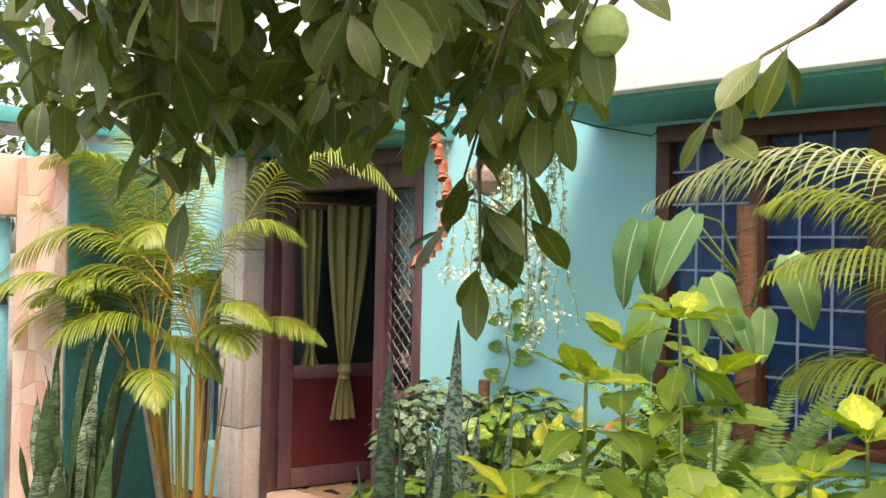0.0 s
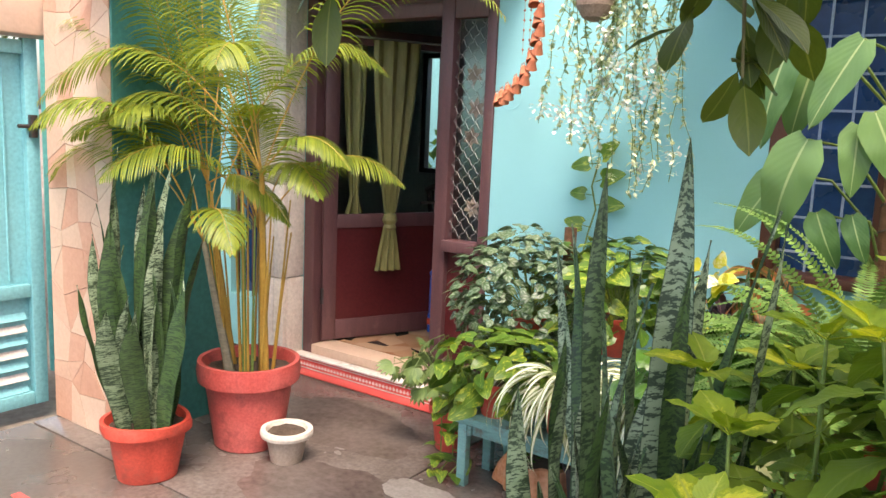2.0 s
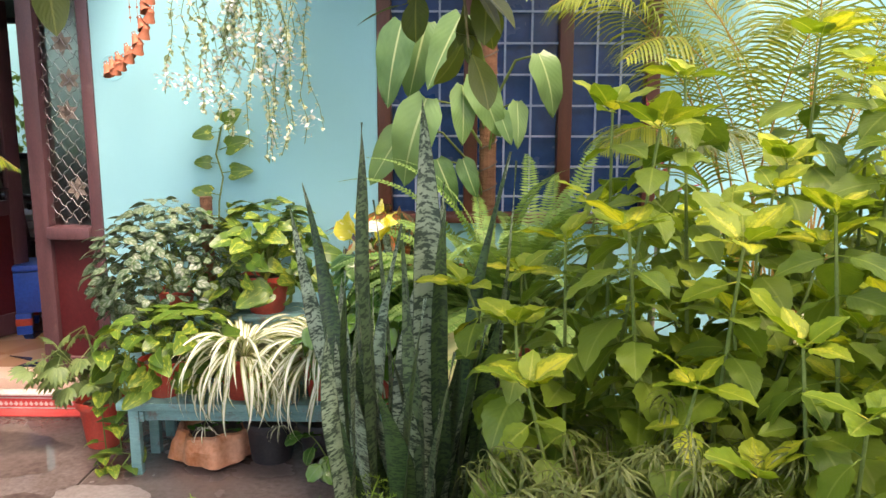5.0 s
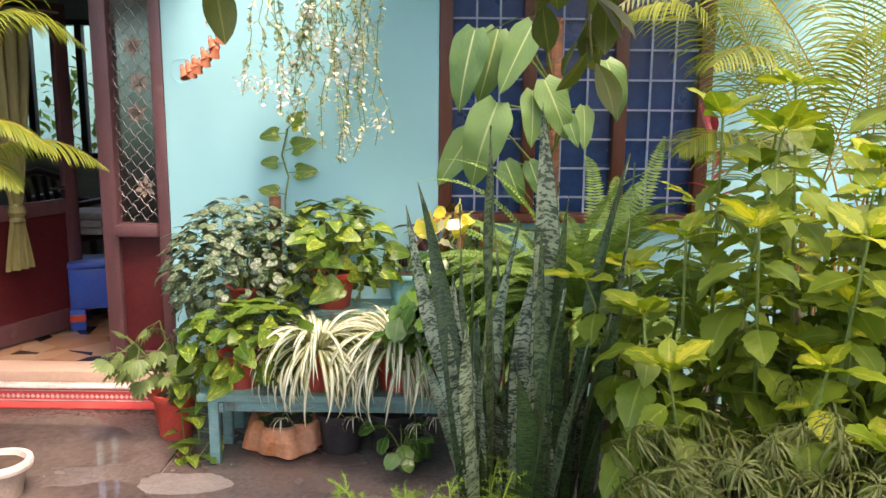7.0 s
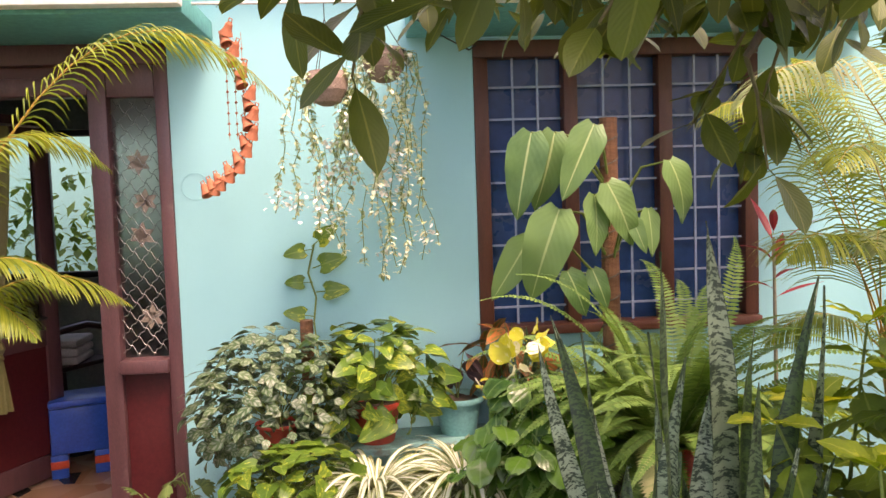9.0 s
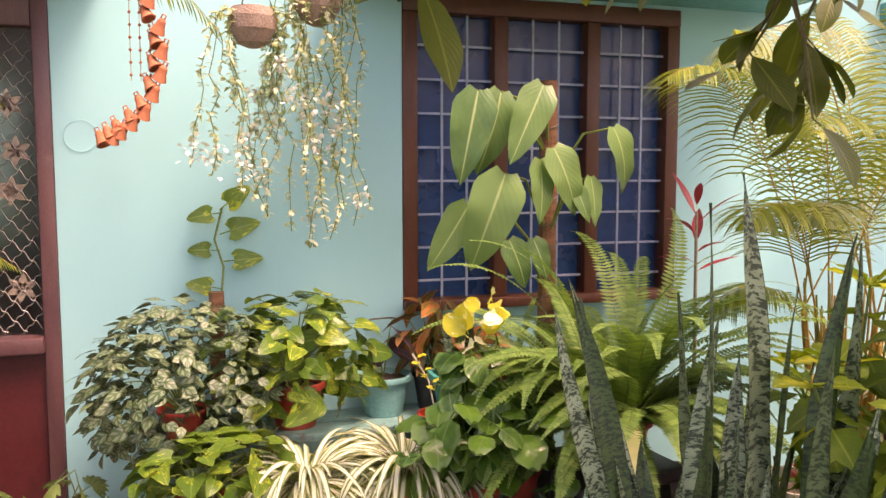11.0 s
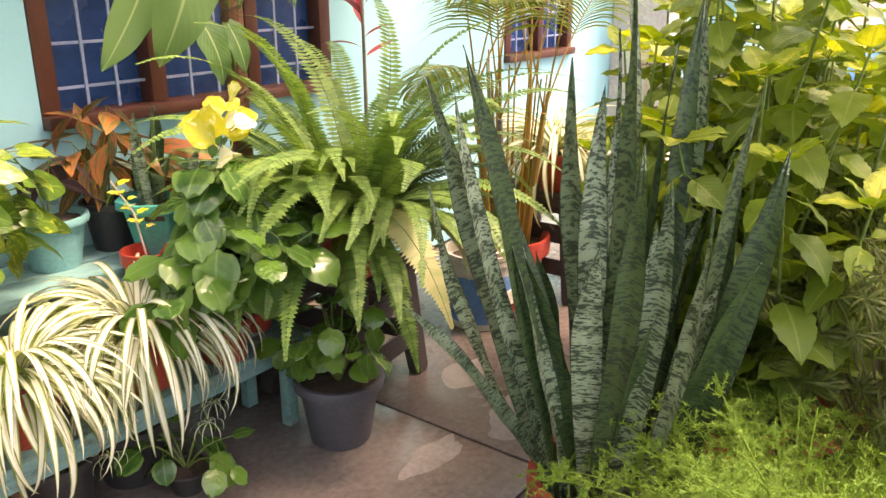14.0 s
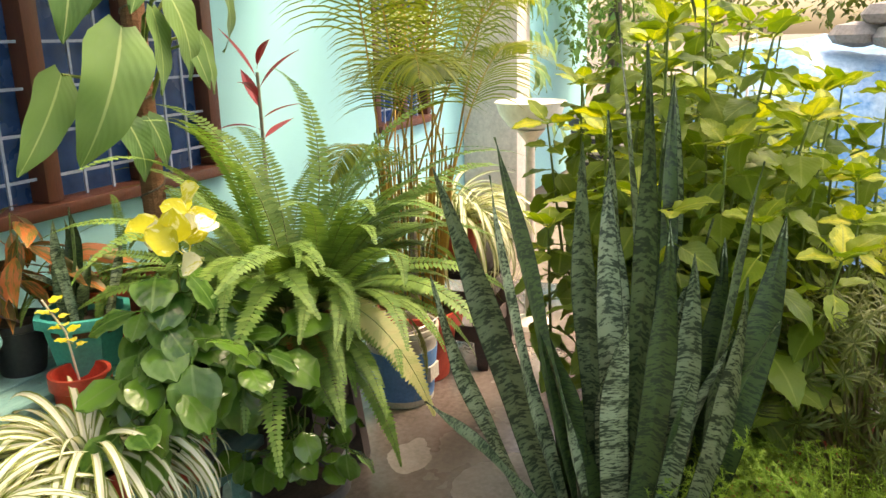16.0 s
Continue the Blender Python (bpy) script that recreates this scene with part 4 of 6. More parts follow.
M_ROUND = mesh_set(L_ROUND, [dict(length=l, width=l * 0.82, shape="round", n=8, fold=0.1, droop=d, stalk=0.03, wave=0.04, curl=0.06) for l, d in ((0.085, 0.3), (0.10, 0.45), (0.075, 0.1), (0.095, 0.6))])
M_YELLOW = mesh_set(L_YELLOW, [dict(length=l, width=l * 0.8, shape="round", n=7, fold=0.2, droop=d, stalk=0.02, wave=0.06) for l, d in ((0.11, 0.2), (0.09, 0.4))])
M_CREAM = mesh_set(L_CREAM, [dict(length=0.095, width=0.08, shape="round", n=7, fold=0.2, droop=0.5, stalk=0.02, wave=0.06)])
M_SPIDER = mesh_set(L_SPIDER, [dict(length=l, width=0.0155, shape="strap", n=12, fold=0.25, droop=d, twist=t) for l, d, t in ((0.32, 1.6, 0.3), (0.36, 1.8, -0.6), (0.28, 1.35, 0.9), (0.34, 1.95, 0.2), (0.25, 1.1, -0.5))])
M_CROTON = mesh_set(L_CROTON, [dict(length=l, width=l * 0.36, shape="lance", n=9, fold=0.16, droop=d, stalk=0.02, wave=0.03) for l, d in ((0.17, 0.35), (0.14, 0.2), (0.19, 0.5))])
M_PURPLE = mesh_set(L_PURPLE, [dict(length=l, width=l * 0.5, shape="ovate", n=8, fold=0.16, droop=d, stalk=0.02) for l, d in ((0.14, 0.2), (0.12, 0.5))])
M_RED = mesh_set(L_RED, [dict(length=l, width=0.05, shape="lance", n=9, fold=0.3, droop=d, stalk=0.02) for l, d in ((0.26, 0.1), (0.22, 0.5), (0.28, 0.3))])
M_CUT = []
for k in range(3):
    gg = Geo()
    for j in range(9):
        a = (j - 4) * 0.33
        lf = leaf_geo(0.07 - abs(j - 4) * 0.006, 0.018, "lance", 4, 0.1, 0.3 + 0.1 * k)
        gg.add(lf.v, lf.f, lf.uv, Matrix.Translation((0, 0.05, 0)) @ Matrix.Rotation(a, 4, "Z"))
    gg.tube([(0, 0, 0), (0, 0.05, 0)], 0.0016, 4)
    M_CUT.append(gg.mesh("leaf", L_AGLAO))


def snake_plant(p, pot_r, pot_h, label, mat, tips, fill, fill_h, wave=None, seed=1):
    """Tall leaves from the pot to given tips, and shorter ones between them."""
    random.seed(seed)
    t = thing("snake_plant", label, "potted plant", pose(p[0], p[1], 0))
    pot(t, pot_r, pot_h, mat, wave=wave, rim=0.2)
    poses = []
    for x, y, z, w in tips:
        tip = Vector((x - p[0], y - p[1], z))
        out = Vector((tip.x, tip.y, 0))
        q = out.normalized() * min(pot_r * 0.74, out.length * 0.66) + Vector((random.gauss(0, 0.012), random.gauss(0, 0.012), pot_h * 0.8))
        d = tip - q
        a = random.uniform(2.6, 5.2)
        poses.append(aim(q, d, (math.cos(a), math.sin(a), 0)) @ Matrix.Diagonal((w, d.length, 1, 1)))
    for i in range(fill):
        a, r = i * 2.4, pot_r * 0.66 * math.sqrt((i + 0.5) / fill)
        h = fill_h * random.uniform(0.45, 1.0)
        q = Vector((math.cos(a) * r, math.sin(a) * r, pot_h * 0.8))
        d = Vector((math.cos(a) * 0.14 * r / pot_r + random.gauss(0, 0.05), math.sin(a) * 0.14 * r / pot_r + random.gauss(0, 0.05), 1))
        b = random.uniform(0, math.tau)
        poses.append(aim(q, d, (math.cos(b), math.sin(b), 0)) @ Matrix.Diagonal((random.uniform(0.65, 0.95), h, 1, 1)))
    leaves_on(t, M_SNAKE, poses)
    return t


def swirl(a, z):
    return 0.045 * math.sin(a * 3 + z * 30)


snake_plant((-1.09, 1.37), 0.175, 0.27, "tall banded snake plant in a red pot among other plants", REDPOT,
            ((-1.35, 1.74, 1.12, 0.82), (-1.41, 1.58, 1.20, 0.74), (-1.36, 1.62, 1.15, 0.70), (-1.20, 1.39, 1.36, 0.78), (-1.06, 1.35, 1.42, 0.94), (-0.98, 1.30, 1.31, 0.66), (-1.00, 1.40, 1.20, 0.74), (-0.88, 1.37, 1.28, 0.70),
             (-1.02, 1.49, 1.22, 0.78), (-1.15, 1.42, 1.18, 0.82), (-1.14, 1.10, 1.03, 0.94), (-1.05, 1.12, 0.92, 0.66), (-1.04, 1.16, 1.14, 0.57), (-1.29, 1.31, 1.04, 0.78), (-1.26, 1.26, 0.98, 0.78), (-1.25, 1.19, 0.96, 0.74), (-1.28, 1.46, 0.98, 0.70), (-1.22, 1.38, 1.13, 0.78),
             (-1.33, 1.80, 0.86, 0.57), (-1.36, 1.66, 0.72, 0.57), (-0.92, 1.52, 1.02, 0.74), (-0.86, 1.30, 0.98, 0.74), (-1.10, 1.33, 1.06, 0.82), (-0.98, 1.24, 0.95, 0.82), (-1.16, 1.30, 0.86, 0.82)), 20, 0.66, seed=4)
snake_plant((-3.21, 1.70), 0.155, 0.24, "tall banded snake plant in a swirled red pot", REDPOT,
            ((-3.40, 1.62, 1.28, 1.16), (-3.12, 1.66, 1.24, 1.22), (-3.16, 1.60, 1.20, 1.28), (-3.22, 1.74, 1.22, 0.98), (-3.30, 1.80, 1.15, 0.98), (-3.06, 1.74, 1.13, 1.34), (-3.48, 1.62, 0.93, 0.98), (-3.42, 1.68, 1.06, 0.85), (-3.36, 1.58, 0.90, 1.22), (-3.02, 1.66, 0.81, 1.28),
             (-3.07, 1.58, 0.70, 1.16), (-3.18, 1.54, 0.72, 1.10), (-3.10, 1.80, 1.20, 1.04), (-3.24, 1.60, 1.04, 1.10), (-3.44, 1.56, 0.75, 0.98), (-3.32, 1.66, 1.13, 1.22), (-3.14, 1.72, 1.02, 1.22), (-3.28, 1.56, 0.79, 1.16)), 22, 0.78, swirl, 9)


# ---- areca palms ----
def palm(name, p, base_z, label, pot_r, pot_h, pot_mat, fronds, seed, canes=4, cane_h=0.55, leaf_mat=None, pale=None):
    random.seed(seed)
    t = thing(name, label, "potted palm", pose(p[0], p[1], base_z))
    pot(t, pot_r, pot_h, pot_mat, rim=0.24, lip=1.06)
    tips = []
    for i in range(canes):
        a = math.tau * i / canes + random.uniform(-0.4, 0.4)
        q = Vector((math.cos(a) * pot_r * 0.45, math.sin(a) * pot_r * 0.45, pot_h * 0.86))
        e = q + Vector((math.cos(a) * 0.06 - 0.05, math.sin(a) * 0.06 - 0.03, cane_h * random.uniform(0.7, 1.2)))
        part("cane", Geo().tube([q, q.lerp(e, 0.3), q.lerp(e, 0.7), e], [0.022, 0.018, 0.014, 0.010], 8), CANE if i % 2 else PALMSTEM, t)
        tips.append(e)
    for j in range(canes * 6):
        a = random.uniform(0, math.tau)
        q = Vector((math.cos(a) * pot_r * 0.5, math.sin(a) * pot_r * 0.5, pot_h * 0.86))
        part("sheath", Geo().tube([q, q + Vector((math.cos(a) * 0.03, math.sin(a) * 0.03, 0.3)), q + Vector((math.cos(a) * 0.07, math.sin(a) * 0.07, 0.55 + 0.25 * random.random()))], [0.007, 0.005, 0.0035], 6), PALMSTEM if j % 4 else STEM, t)
    for k, (az, reach, rise, fall, length) in enumerate(fronds):
        s = tips[k % len(tips)]
        pts = arc(s, radians(az), reach, rise, fall, 12)
        stalk, blade = frond_geo(pts, 50, length, 0.0078, hang=0.75, stem=0.0045, start=0.26, lean=0.80, bend=1.0, segs=5, vee=0.22)
        fo = part("frond", blade, pale if pale is not None and k % 6 == 0 else (leaf_mat or L_PALM), t)
        part("stalk", stalk, PALMSTEM, fo)
    return t


palm("areca_palm", (-3.17, 2.18), 0, "yellow-green areca palm in a large faded red pot", 0.205, 0.38, BIGRED,
     [(9, 1.04, 2.48, 1.88, 0.26), (15, 0.68, 1.12, 0.87, 0.22), (12, 0.42, 0.28, 0.42, 0.17), (28, 0.75, 2.2, 1.5, 0.26), (215, 0.75, 2.1, 1.35, 0.28), (185, 0.7, 2.2, 1.3, 0.28), (200, 0.65, 1.7, 1.05, 0.30), (250, 0.62, 1.6, 1.15, 0.30), (300, 0.5, 1.4, 1.0, 0.28), (345, 0.5, 1.05, 0.85, 0.22), (120, 0.45, 1.75, 0.75, 0.30), (60, 0.32, 1.8, 0.7, 0.30), (225, 0.85, 1.6, 1.35, 0.30), (180, 0.5, 1.8, 0.9, 0.30), (285, 0.4, 1.65, 0.8, 0.30), (335, 0.45, 0.62, 0.6, 0.17), (10, 0.42, 0.60, 0.55, 0.17), (265, 0.72, 1.2, 0.95, 0.28), (150, 0.35, 1.9, 0.6, 0.30), (212, 0.55, 1.35, 0.95, 0.28), (238, 0.35, 1.85, 0.75, 0.30), (315, 0.3, 1.1, 0.55, 0.22), (270, 0.45, 0.95, 0.7, 0.24), (195, 0.8, 1.3, 1.1, 0.28), (205, 0.4, 1.95, 0.75, 0.3), (232, 0.6, 1.75, 1.0, 0.3), (255, 0.5, 1.9, 0.9, 0.3), (170, 0.6, 1.6, 0.9, 0.28), (220, 0.65, 1.0, 0.8, 0.26)], 3, cane_h=0.8)
palm("areca_palm", (0.18, 2.45), 0, "yellow-green areca palm in a red pot by the house wall", 0.17, 0.3, REDPOT,
     [(208, 1.22, 2.6, 1.80, 0.36), (224, 1.0, 2.35, 1.5, 0.32), (195, 0.75, 2.1, 1.3, 0.32), (270, 0.7, 2.0, 1.2, 0.32), (150, 0.5, 2.0, 0.9, 0.32), (90, 0.35, 2.0, 0.8, 0.3), (20, 0.7, 2.0, 1.2, 0.32), (320, 0.7, 1.8, 1.2, 0.32), (208, 0.62, 1.4, 0.95, 0.30), (250, 0.5, 2.2, 0.9, 0.32), (300, 0.45, 2.2, 0.9, 0.3), (185, 0.6, 1.05, 0.8, 0.26), (235, 0.5, 1.15, 0.8, 0.26), (180, 0.4, 1.85, 0.8, 0.3), (340, 0.5, 1.3, 0.8, 0.28)], 8, canes=5, pale=L_PALMPALE)

# ---- small empty pot ----
t = thing("small_flower_pot", "small empty beige plastic pot with pale rim", "pot", pose(-2.90, 2.15, 0))
pot(t, 0.092, 0.14, CLAYPOT, PALERIM, lip=1.16, rim=0.2)

# ---- two-step plant stand ----
bench = thing("plant_bench", "weathered aqua painted wooden bench holding potted plants", "bench")
for y0, y1 in ((2.42, 2.53), (2.54, 2.65)):
    part("plank", Geo().box(-2.27, -0.98, y0, y1, 0.262, 0.292, bevel=0.004), BENCHPAINT, bench)
for y0, y1 in ((2.78, 2.90), (2.91, 3.05)):
    part("plank", Geo().box(-2.30, -1.02, y0, y1, 0.50, 0.53, bevel=0.004), BENCHPAINT, bench)
for x in (-2.23, -1.09):
    for y, h in ((2.43, 0.261), (2.62, 0.261), (2.79, 0.499), (3.00, 0.499)):
        part("leg", Geo().box(x, x + 0.04, y, y + 0.035, 0, h, bevel=0.003), BENCHPAINT, bench)
    part("brace", Geo().box(x + 0.042, x + 0.060, 2.43, 3.03, 0.215, 0.255, bevel=0.003), BENCHPAINT, bench)
part("apron", Geo().box(-2.18, -1.10, 2.445, 2.465, 0.215, 0.260, bevel=0.003), BENCHPAINT, bench)


def spider_plant(p, z, seed, n=78, s=1.0):
    random.seed(seed)
    t = thing("spider_plant", "cream-striped spider plant spilling over its red pot", "potted plant", pose(*p, z), "spider plants on the bench")
    pot(t, 0.10, 0.165, REDPOT, rim=0.15)
    ps = []
    for i in range(n):
        a = random.uniform(0, math.tau)
        ps.append(aim((math.cos(a) * 0.02, math.sin(a) * 0.02, 0.15), heading(a, random.uniform(0.35, 1.5)), s=1.1 * s * random.uniform(0.75, 1.1), roll=random.uniform(-0.4, 0.4)))
    leaves_on(t, M_SPIDER, ps)
    for k in range(2):
        a = random.uniform(math.pi * 1.1, math.pi * 1.9)
        pts = arc((0, 0, 0.14), a, 0.17, 0.12, 0.36, 8)
        runner = part("runner", Geo().tube(pts, 0.0015, 4), STEM, t)
        leaves_on(runner, M_SPIDER, [aim(pts[-1], heading(q * 0.6, 0.5), s=0.26) for q in range(9)], "plantlet_leaf")
    return t


spider_plant((-1.81, 2.53), 0.292, 21, 250, 1.08)
spider_plant((-1.49, 2.53), 0.292, 22, 270, 1.12)


def bushy(name, label, p, z, pot_spec, meshes, stems, seed, reach, height, per=7, group="", leaf_s=1.0, trail=0, down=0.3, skirt=0.55, lean=(0.0, 0.0)):
    """A leafy pot plant: stems from the pot, leaves along each."""
    random.seed(seed)
    t = thing(name, label, "potted plant", pose(*p, z), group)
    r, h, mat = pot_spec
    pot(t, r, h, mat)
    poses = []
    for i in range(stems):
        a = math.tau * i / stems * 2.618 + random.uniform(-0.3, 0.3)
        f = math.sqrt((i + 0.5) / stems)
        top = height * (1 - skirt * f * f) * random.uniform(0.85, 1.1)
        pts = arc((0, 0, h * 0.85), a, reach * f, top + 0.12 * f, 0.12 * f + (0.22 * f if i >= stems - trail else 0), 5)
        pts = [q + Vector((lean[0], lean[1], 0)) * (k / 5) ** 1.3 for k, q in enumerate(pts)]
        part("stem", Geo().tube(pts, [0.0035, 0.003, 0.003, 0.0025, 0.002, 0.0015], 5), STEM, t)
        for k in range(per):
            s = 0.3 + 0.7 * (k + 1) / per
            j = min(4, int(s * 5))
            q = pts[j].lerp(pts[j + 1], s * 5 - j)
            b = a + k * 2.4 + random.uniform(-0.4, 0.4)
            away = Vector((q.x, q.y, 0)).normalized() * (0.5 + 0.5 * f) + Vector((math.cos(b), math.sin(b), 0)) * 0.9
            d = away + Vector((0, 0, random.uniform(-1.1, 0.35) - down * 0.4))
            poses.append(aim(q, d, up=away * 0.9 + Vector((random.gauss(0, 0.2), random.gauss(0, 0.2), 0.8)), s=leaf_s * random.uniform(0.75, 1.15), roll=random.uniform(-0.3, 0.3)))
    leaves_on(t, meshes, poses)
    return t


def mound(name, label, p, z, pot_spec, meshes, count, seed, rx, ry, rz, centre, leaf_s=1.0):
    """A dense dome of small leaves over a pot, each leaf facing outwards."""
    random.seed(seed)
    t = thing(name, label, "potted plant", pose(*p, z))
    r, h, mat = pot_spec
    pot(t, r, h, mat)
    c = Vector(centre)
    for i in range(26):
        d = heading(i * 2.4, math.asin(1 - 1.3 * (i + 0.5) / 26))
        e = c + Vector((d.x * rx, d.y * ry, d.z * rz)) * 0.9
        part("stem", Geo().tube([(0, 0, h * 0.85), Vector((0, 0, h)).lerp(e, 0.5) + Vector((0, 0, 0.05)), e], [0.003, 0.0025, 0.0015], 5), STEM, t)
    poses = []
    for i in range(count):
        d = heading(i * 2.39996 + random.uniform(-0.2, 0.2), math.asin(max(-0.75, 1 - 1.75 * (i + 0.5) / count)))
        lump = 1 + 0.12 * noise.noise(d * 3.1 + Vector((seed, 0, 0)))
        k = (1.0 if i % 4 else random.uniform(0.75, 0.92)) * lump * random.uniform(0.95, 1.05)
        q = c + Vector((d.x * rx, d.y * ry, d.z * rz)) * k
        if q.z < 0.0:
            continue
        b = random.uniform(0, math.tau)
        way = d * 0.45 + Vector((math.cos(b), math.sin(b), -0.25))
        poses.append(aim(q, way, up=d + Vector((random.gauss(0, 0.35), random.gauss(0, 0.35), 0.5 + random.gauss(0, 0.2))), s=leaf_s * random.uniform(0.7, 1.15)))
    leaves_on(t, meshes, poses)
    return t


mound("aluminium_plant", "silver-marked aluminium plant in a dense mound on the bench", (-2.18, 2.88), 0.53, (0.08, 0.10, REDPOT), M_PILEA, 760, 31, 0.285, 0.23, 0.275, (0.0, -0.09, 0.19), 0.98)
mound("golden_pothos", "yellow-marbled pothos in a red pot on the bench", (-1.80, 2.90), 0.53, (0.10, 0.16, REDPOT), M_POTHOS, 150, 32, 0.225, 0.17, 0.20, (0.0, -0.05, 0.27), 0.95)
mound("golden_pothos", "yellow-marbled pothos trailing from a red pot on the bench", (-2.12, 2.54), 0.292, (0.09, 0.14, REDPOT), M_POTHOS, 130, 33, 0.205, 0.16, 0.15, (0.02, -0.02, 0.20), 0.9)
bushy("cut_leaf_plant", "thin cut-leaf plant in a red pot beside the bench", (-2.46, 2.72), 0, (0.095, 0.20, REDPOT), M_CUT, 11, 34, 0.22, 0.36, 5, leaf_s=1.25, lean=(-0.08, -0.03))
bushy("round_leaf_shrub", "glossy round-leaf shrub in a red pot on the bench", (-1.26, 2.49), 0.292, (0.085, 0.13, REDPOT), M_ROUND, 17, 35, 0.19, 0.46, 7, leaf_s=1.35, down=0.0, lean=(-0.06, -0.17))
bushy("variegated_hibiscus", "young variegated shrub in a charcoal plastic pot", (-1.03, 2.27), 0, (0.125, 0.21, GREYPOT), M_ROUND, 9, 36, 0.17, 0.38, 5, leaf_s=0.9, lean=(-0.05, -0.06))
yt = bushy("yellow_top_shrub", "leggy round-leaf shrub with yellow new leaves", (-1.07, 2.58), 0.292, (0.07, 0.12, REDPOT), M_ROUND, 14, 37, 0.15, 0.56, 7, leaf_s=1.25, down=0.3, lean=(-0.20, -0.20))
leaves_on(yt, M_YELLOW, [aim((-0.22 + random.uniform(-0.07, 0.07), -0.22 + random.uniform(-0.05, 0.05), 0.66 + random.uniform(-0.05, 0.08)), heading(k * 1.3, random.uniform(0.3, 1.2)), up=(-0.6, -0.5, 0.55), s=random.uniform(0.65, 0.95)) for k in range(9)], "yellow_leaf")
leaves_on(yt, M_CREAM, [aim((-0.23 + random.uniform(-0.06, 0.06), -0.24 + random.uniform(-0.04, 0.04), 0.64 + random.uniform(-0.06, 0.05)), heading(k * 1.9 + 0.4, random.uniform(-0.3, 0.6)), up=(-0.6, -0.5, 0.5), s=random.uniform(0.65, 0.9)) for k in range(5)], "cream_leaf")
bushy("purple_leaf_plant", "purple-leaved plant in a pale teal pot", (-1.47, 2.95), 0.53, (0.10, 0.15, TEALPOT), M_PURPLE, 2, 38, 0.06, 0.24, 3)
bushy("croton", "dark croton with orange-red veins in a black pot", (-1.27, 2.97), 0.53, (0.08, 0.15, BLACKPOT), M_CROTON, 7, 39, 0.12, 0.34, 6, down=0.0)
# trailing pothos runner over the pot beside the bench, and the climbing one on the wall
random.seed(41)
vine = thing("climbing_pothos", "pothos shoot climbing the turquoise wall", "climbing plant", pose(-2.04, WALL, 0))
pts = [(0.02, -0.16, 0.86), (0.0, -0.06, 0.98), (0.01, -0.02, 1.08), (-0.02, -0.012, 1.18), (0.01, -0.012, 1.30)]
part("stem", Geo().tube(pts, 0.004, 6), STEM, vine)
leaves_on(vine, M_POTHOS, [aim((x, y, z), d, up=(0, -1, 0.3), s=0.95) for x, y, z, d in ((0, -0.03, 1.0, (-0.8, -0.3, 0.2)), (0.01, -0.02, 1.1, (0.9, -0.3, 0.1)), (0, -0.02, 1.14, (-0.9, -0.3, 0.1)), (0.0, -0.02, 1.2, (0.8, -0.3, 0.3)), (0.01, -0.02, 1.28, (-0.9, -0.3, -0.1)), (0.0, -0.02, 1.29, (0.6, -0.3, 0.5)))])
stick = thing("short_moss_pole", "short brown coir pole standing in the pothos", "moss pole", pose(-2.06, 2.96, 0.53))
part("pole", Geo().tube([(0, 0, 0.1), (0, 0, 0.48)], 0.026, 12), COIR, stick)
trail = thing("trailing_pothos", "pothos shoots trailing down to the floor beside the bench", "potted plant", pose(-2.28, 2.55, 0))
for dx in (-0.06, 0.0, 0.05):
    pts = [(dx + 0.08, 0.05, 0.42), (dx, -0.03, 0.36), (dx - 0.02, -0.05, 0.22), (dx - 0.01, -0.06, 0.08), (dx - 0.05, -0.09, 0.02)]
    part("stem", Geo().tube(pts, 0.003, 5), STEM, trail)
    leaves_on(trail, M_POTHOS, [aim(Vector(pts[k]).lerp(Vector(pts[k + 1]), s), heading(random.uniform(3, 6.4), random.uniform(-0.5, 0.4)), s=random.uniform(0.6, 0.9)) for k in range(4) for s in (0.3, 0.8)])

# turquoise eight-sided planter with grassy sansevieria
t = thing("planter", "turquoise eight-sided planter with upright striped shoots", "planter", pose(-1.22, 2.78, 0.53))
g = Geo().lathe([(0.075, 0), (0.105, 0.15), (0.125, 0.155), (0.125, 0.18), (0.108, 0.18), (0.10, 0.13)], 8, pose(0, 0, 0, 0, 0, 22))
part("pot", g, PLANTER, t, smooth=False)
part("soil", Geo().lathe([(0.098, 0.13), (0.1, 0.145), (0.05, 0.15)], 12), SOIL, t)
random.seed(45)
leaves_on(t, M_SNAKE, [aim((random.uniform(-0.05, 0.05), random.uniform(-0.05, 0.05), 0.13), (random.gauss(0, 0.25), random.gauss(0, 0.2), 1)) @ Matrix.Diagonal((0.45, random.uniform(0.18, 0.34), 1, 1)) for k in range(9)])
# small red pot behind the spider plants, dry stalk
t = thing("red_cup_pot", "small red pot with a dry flowering stalk", "pot", pose(-1.33, 2.70, 0.292))
part("pot", Geo().lathe([(0.05, 0), (0.066, 0.26), (0.075, 0.265), (0.075, 0.30), (0.066, 0.30), (0.06, 0.24)], 24), REDPOT, t)
part("stalk", Geo().tube([(0, 0, 0.25), (-0.04, -0.02, 0.42), (-0.10, -0.03, 0.52)], 0.003, 5), PALERIM, t)
leaves_on(t, M_YELLOW, [aim((-0.01 * k, -0.004 * k, 0.36 + 0.016 * k), heading(k * 2.1, 0.4), s=0.35) for k in range(10)], "dry_flower")

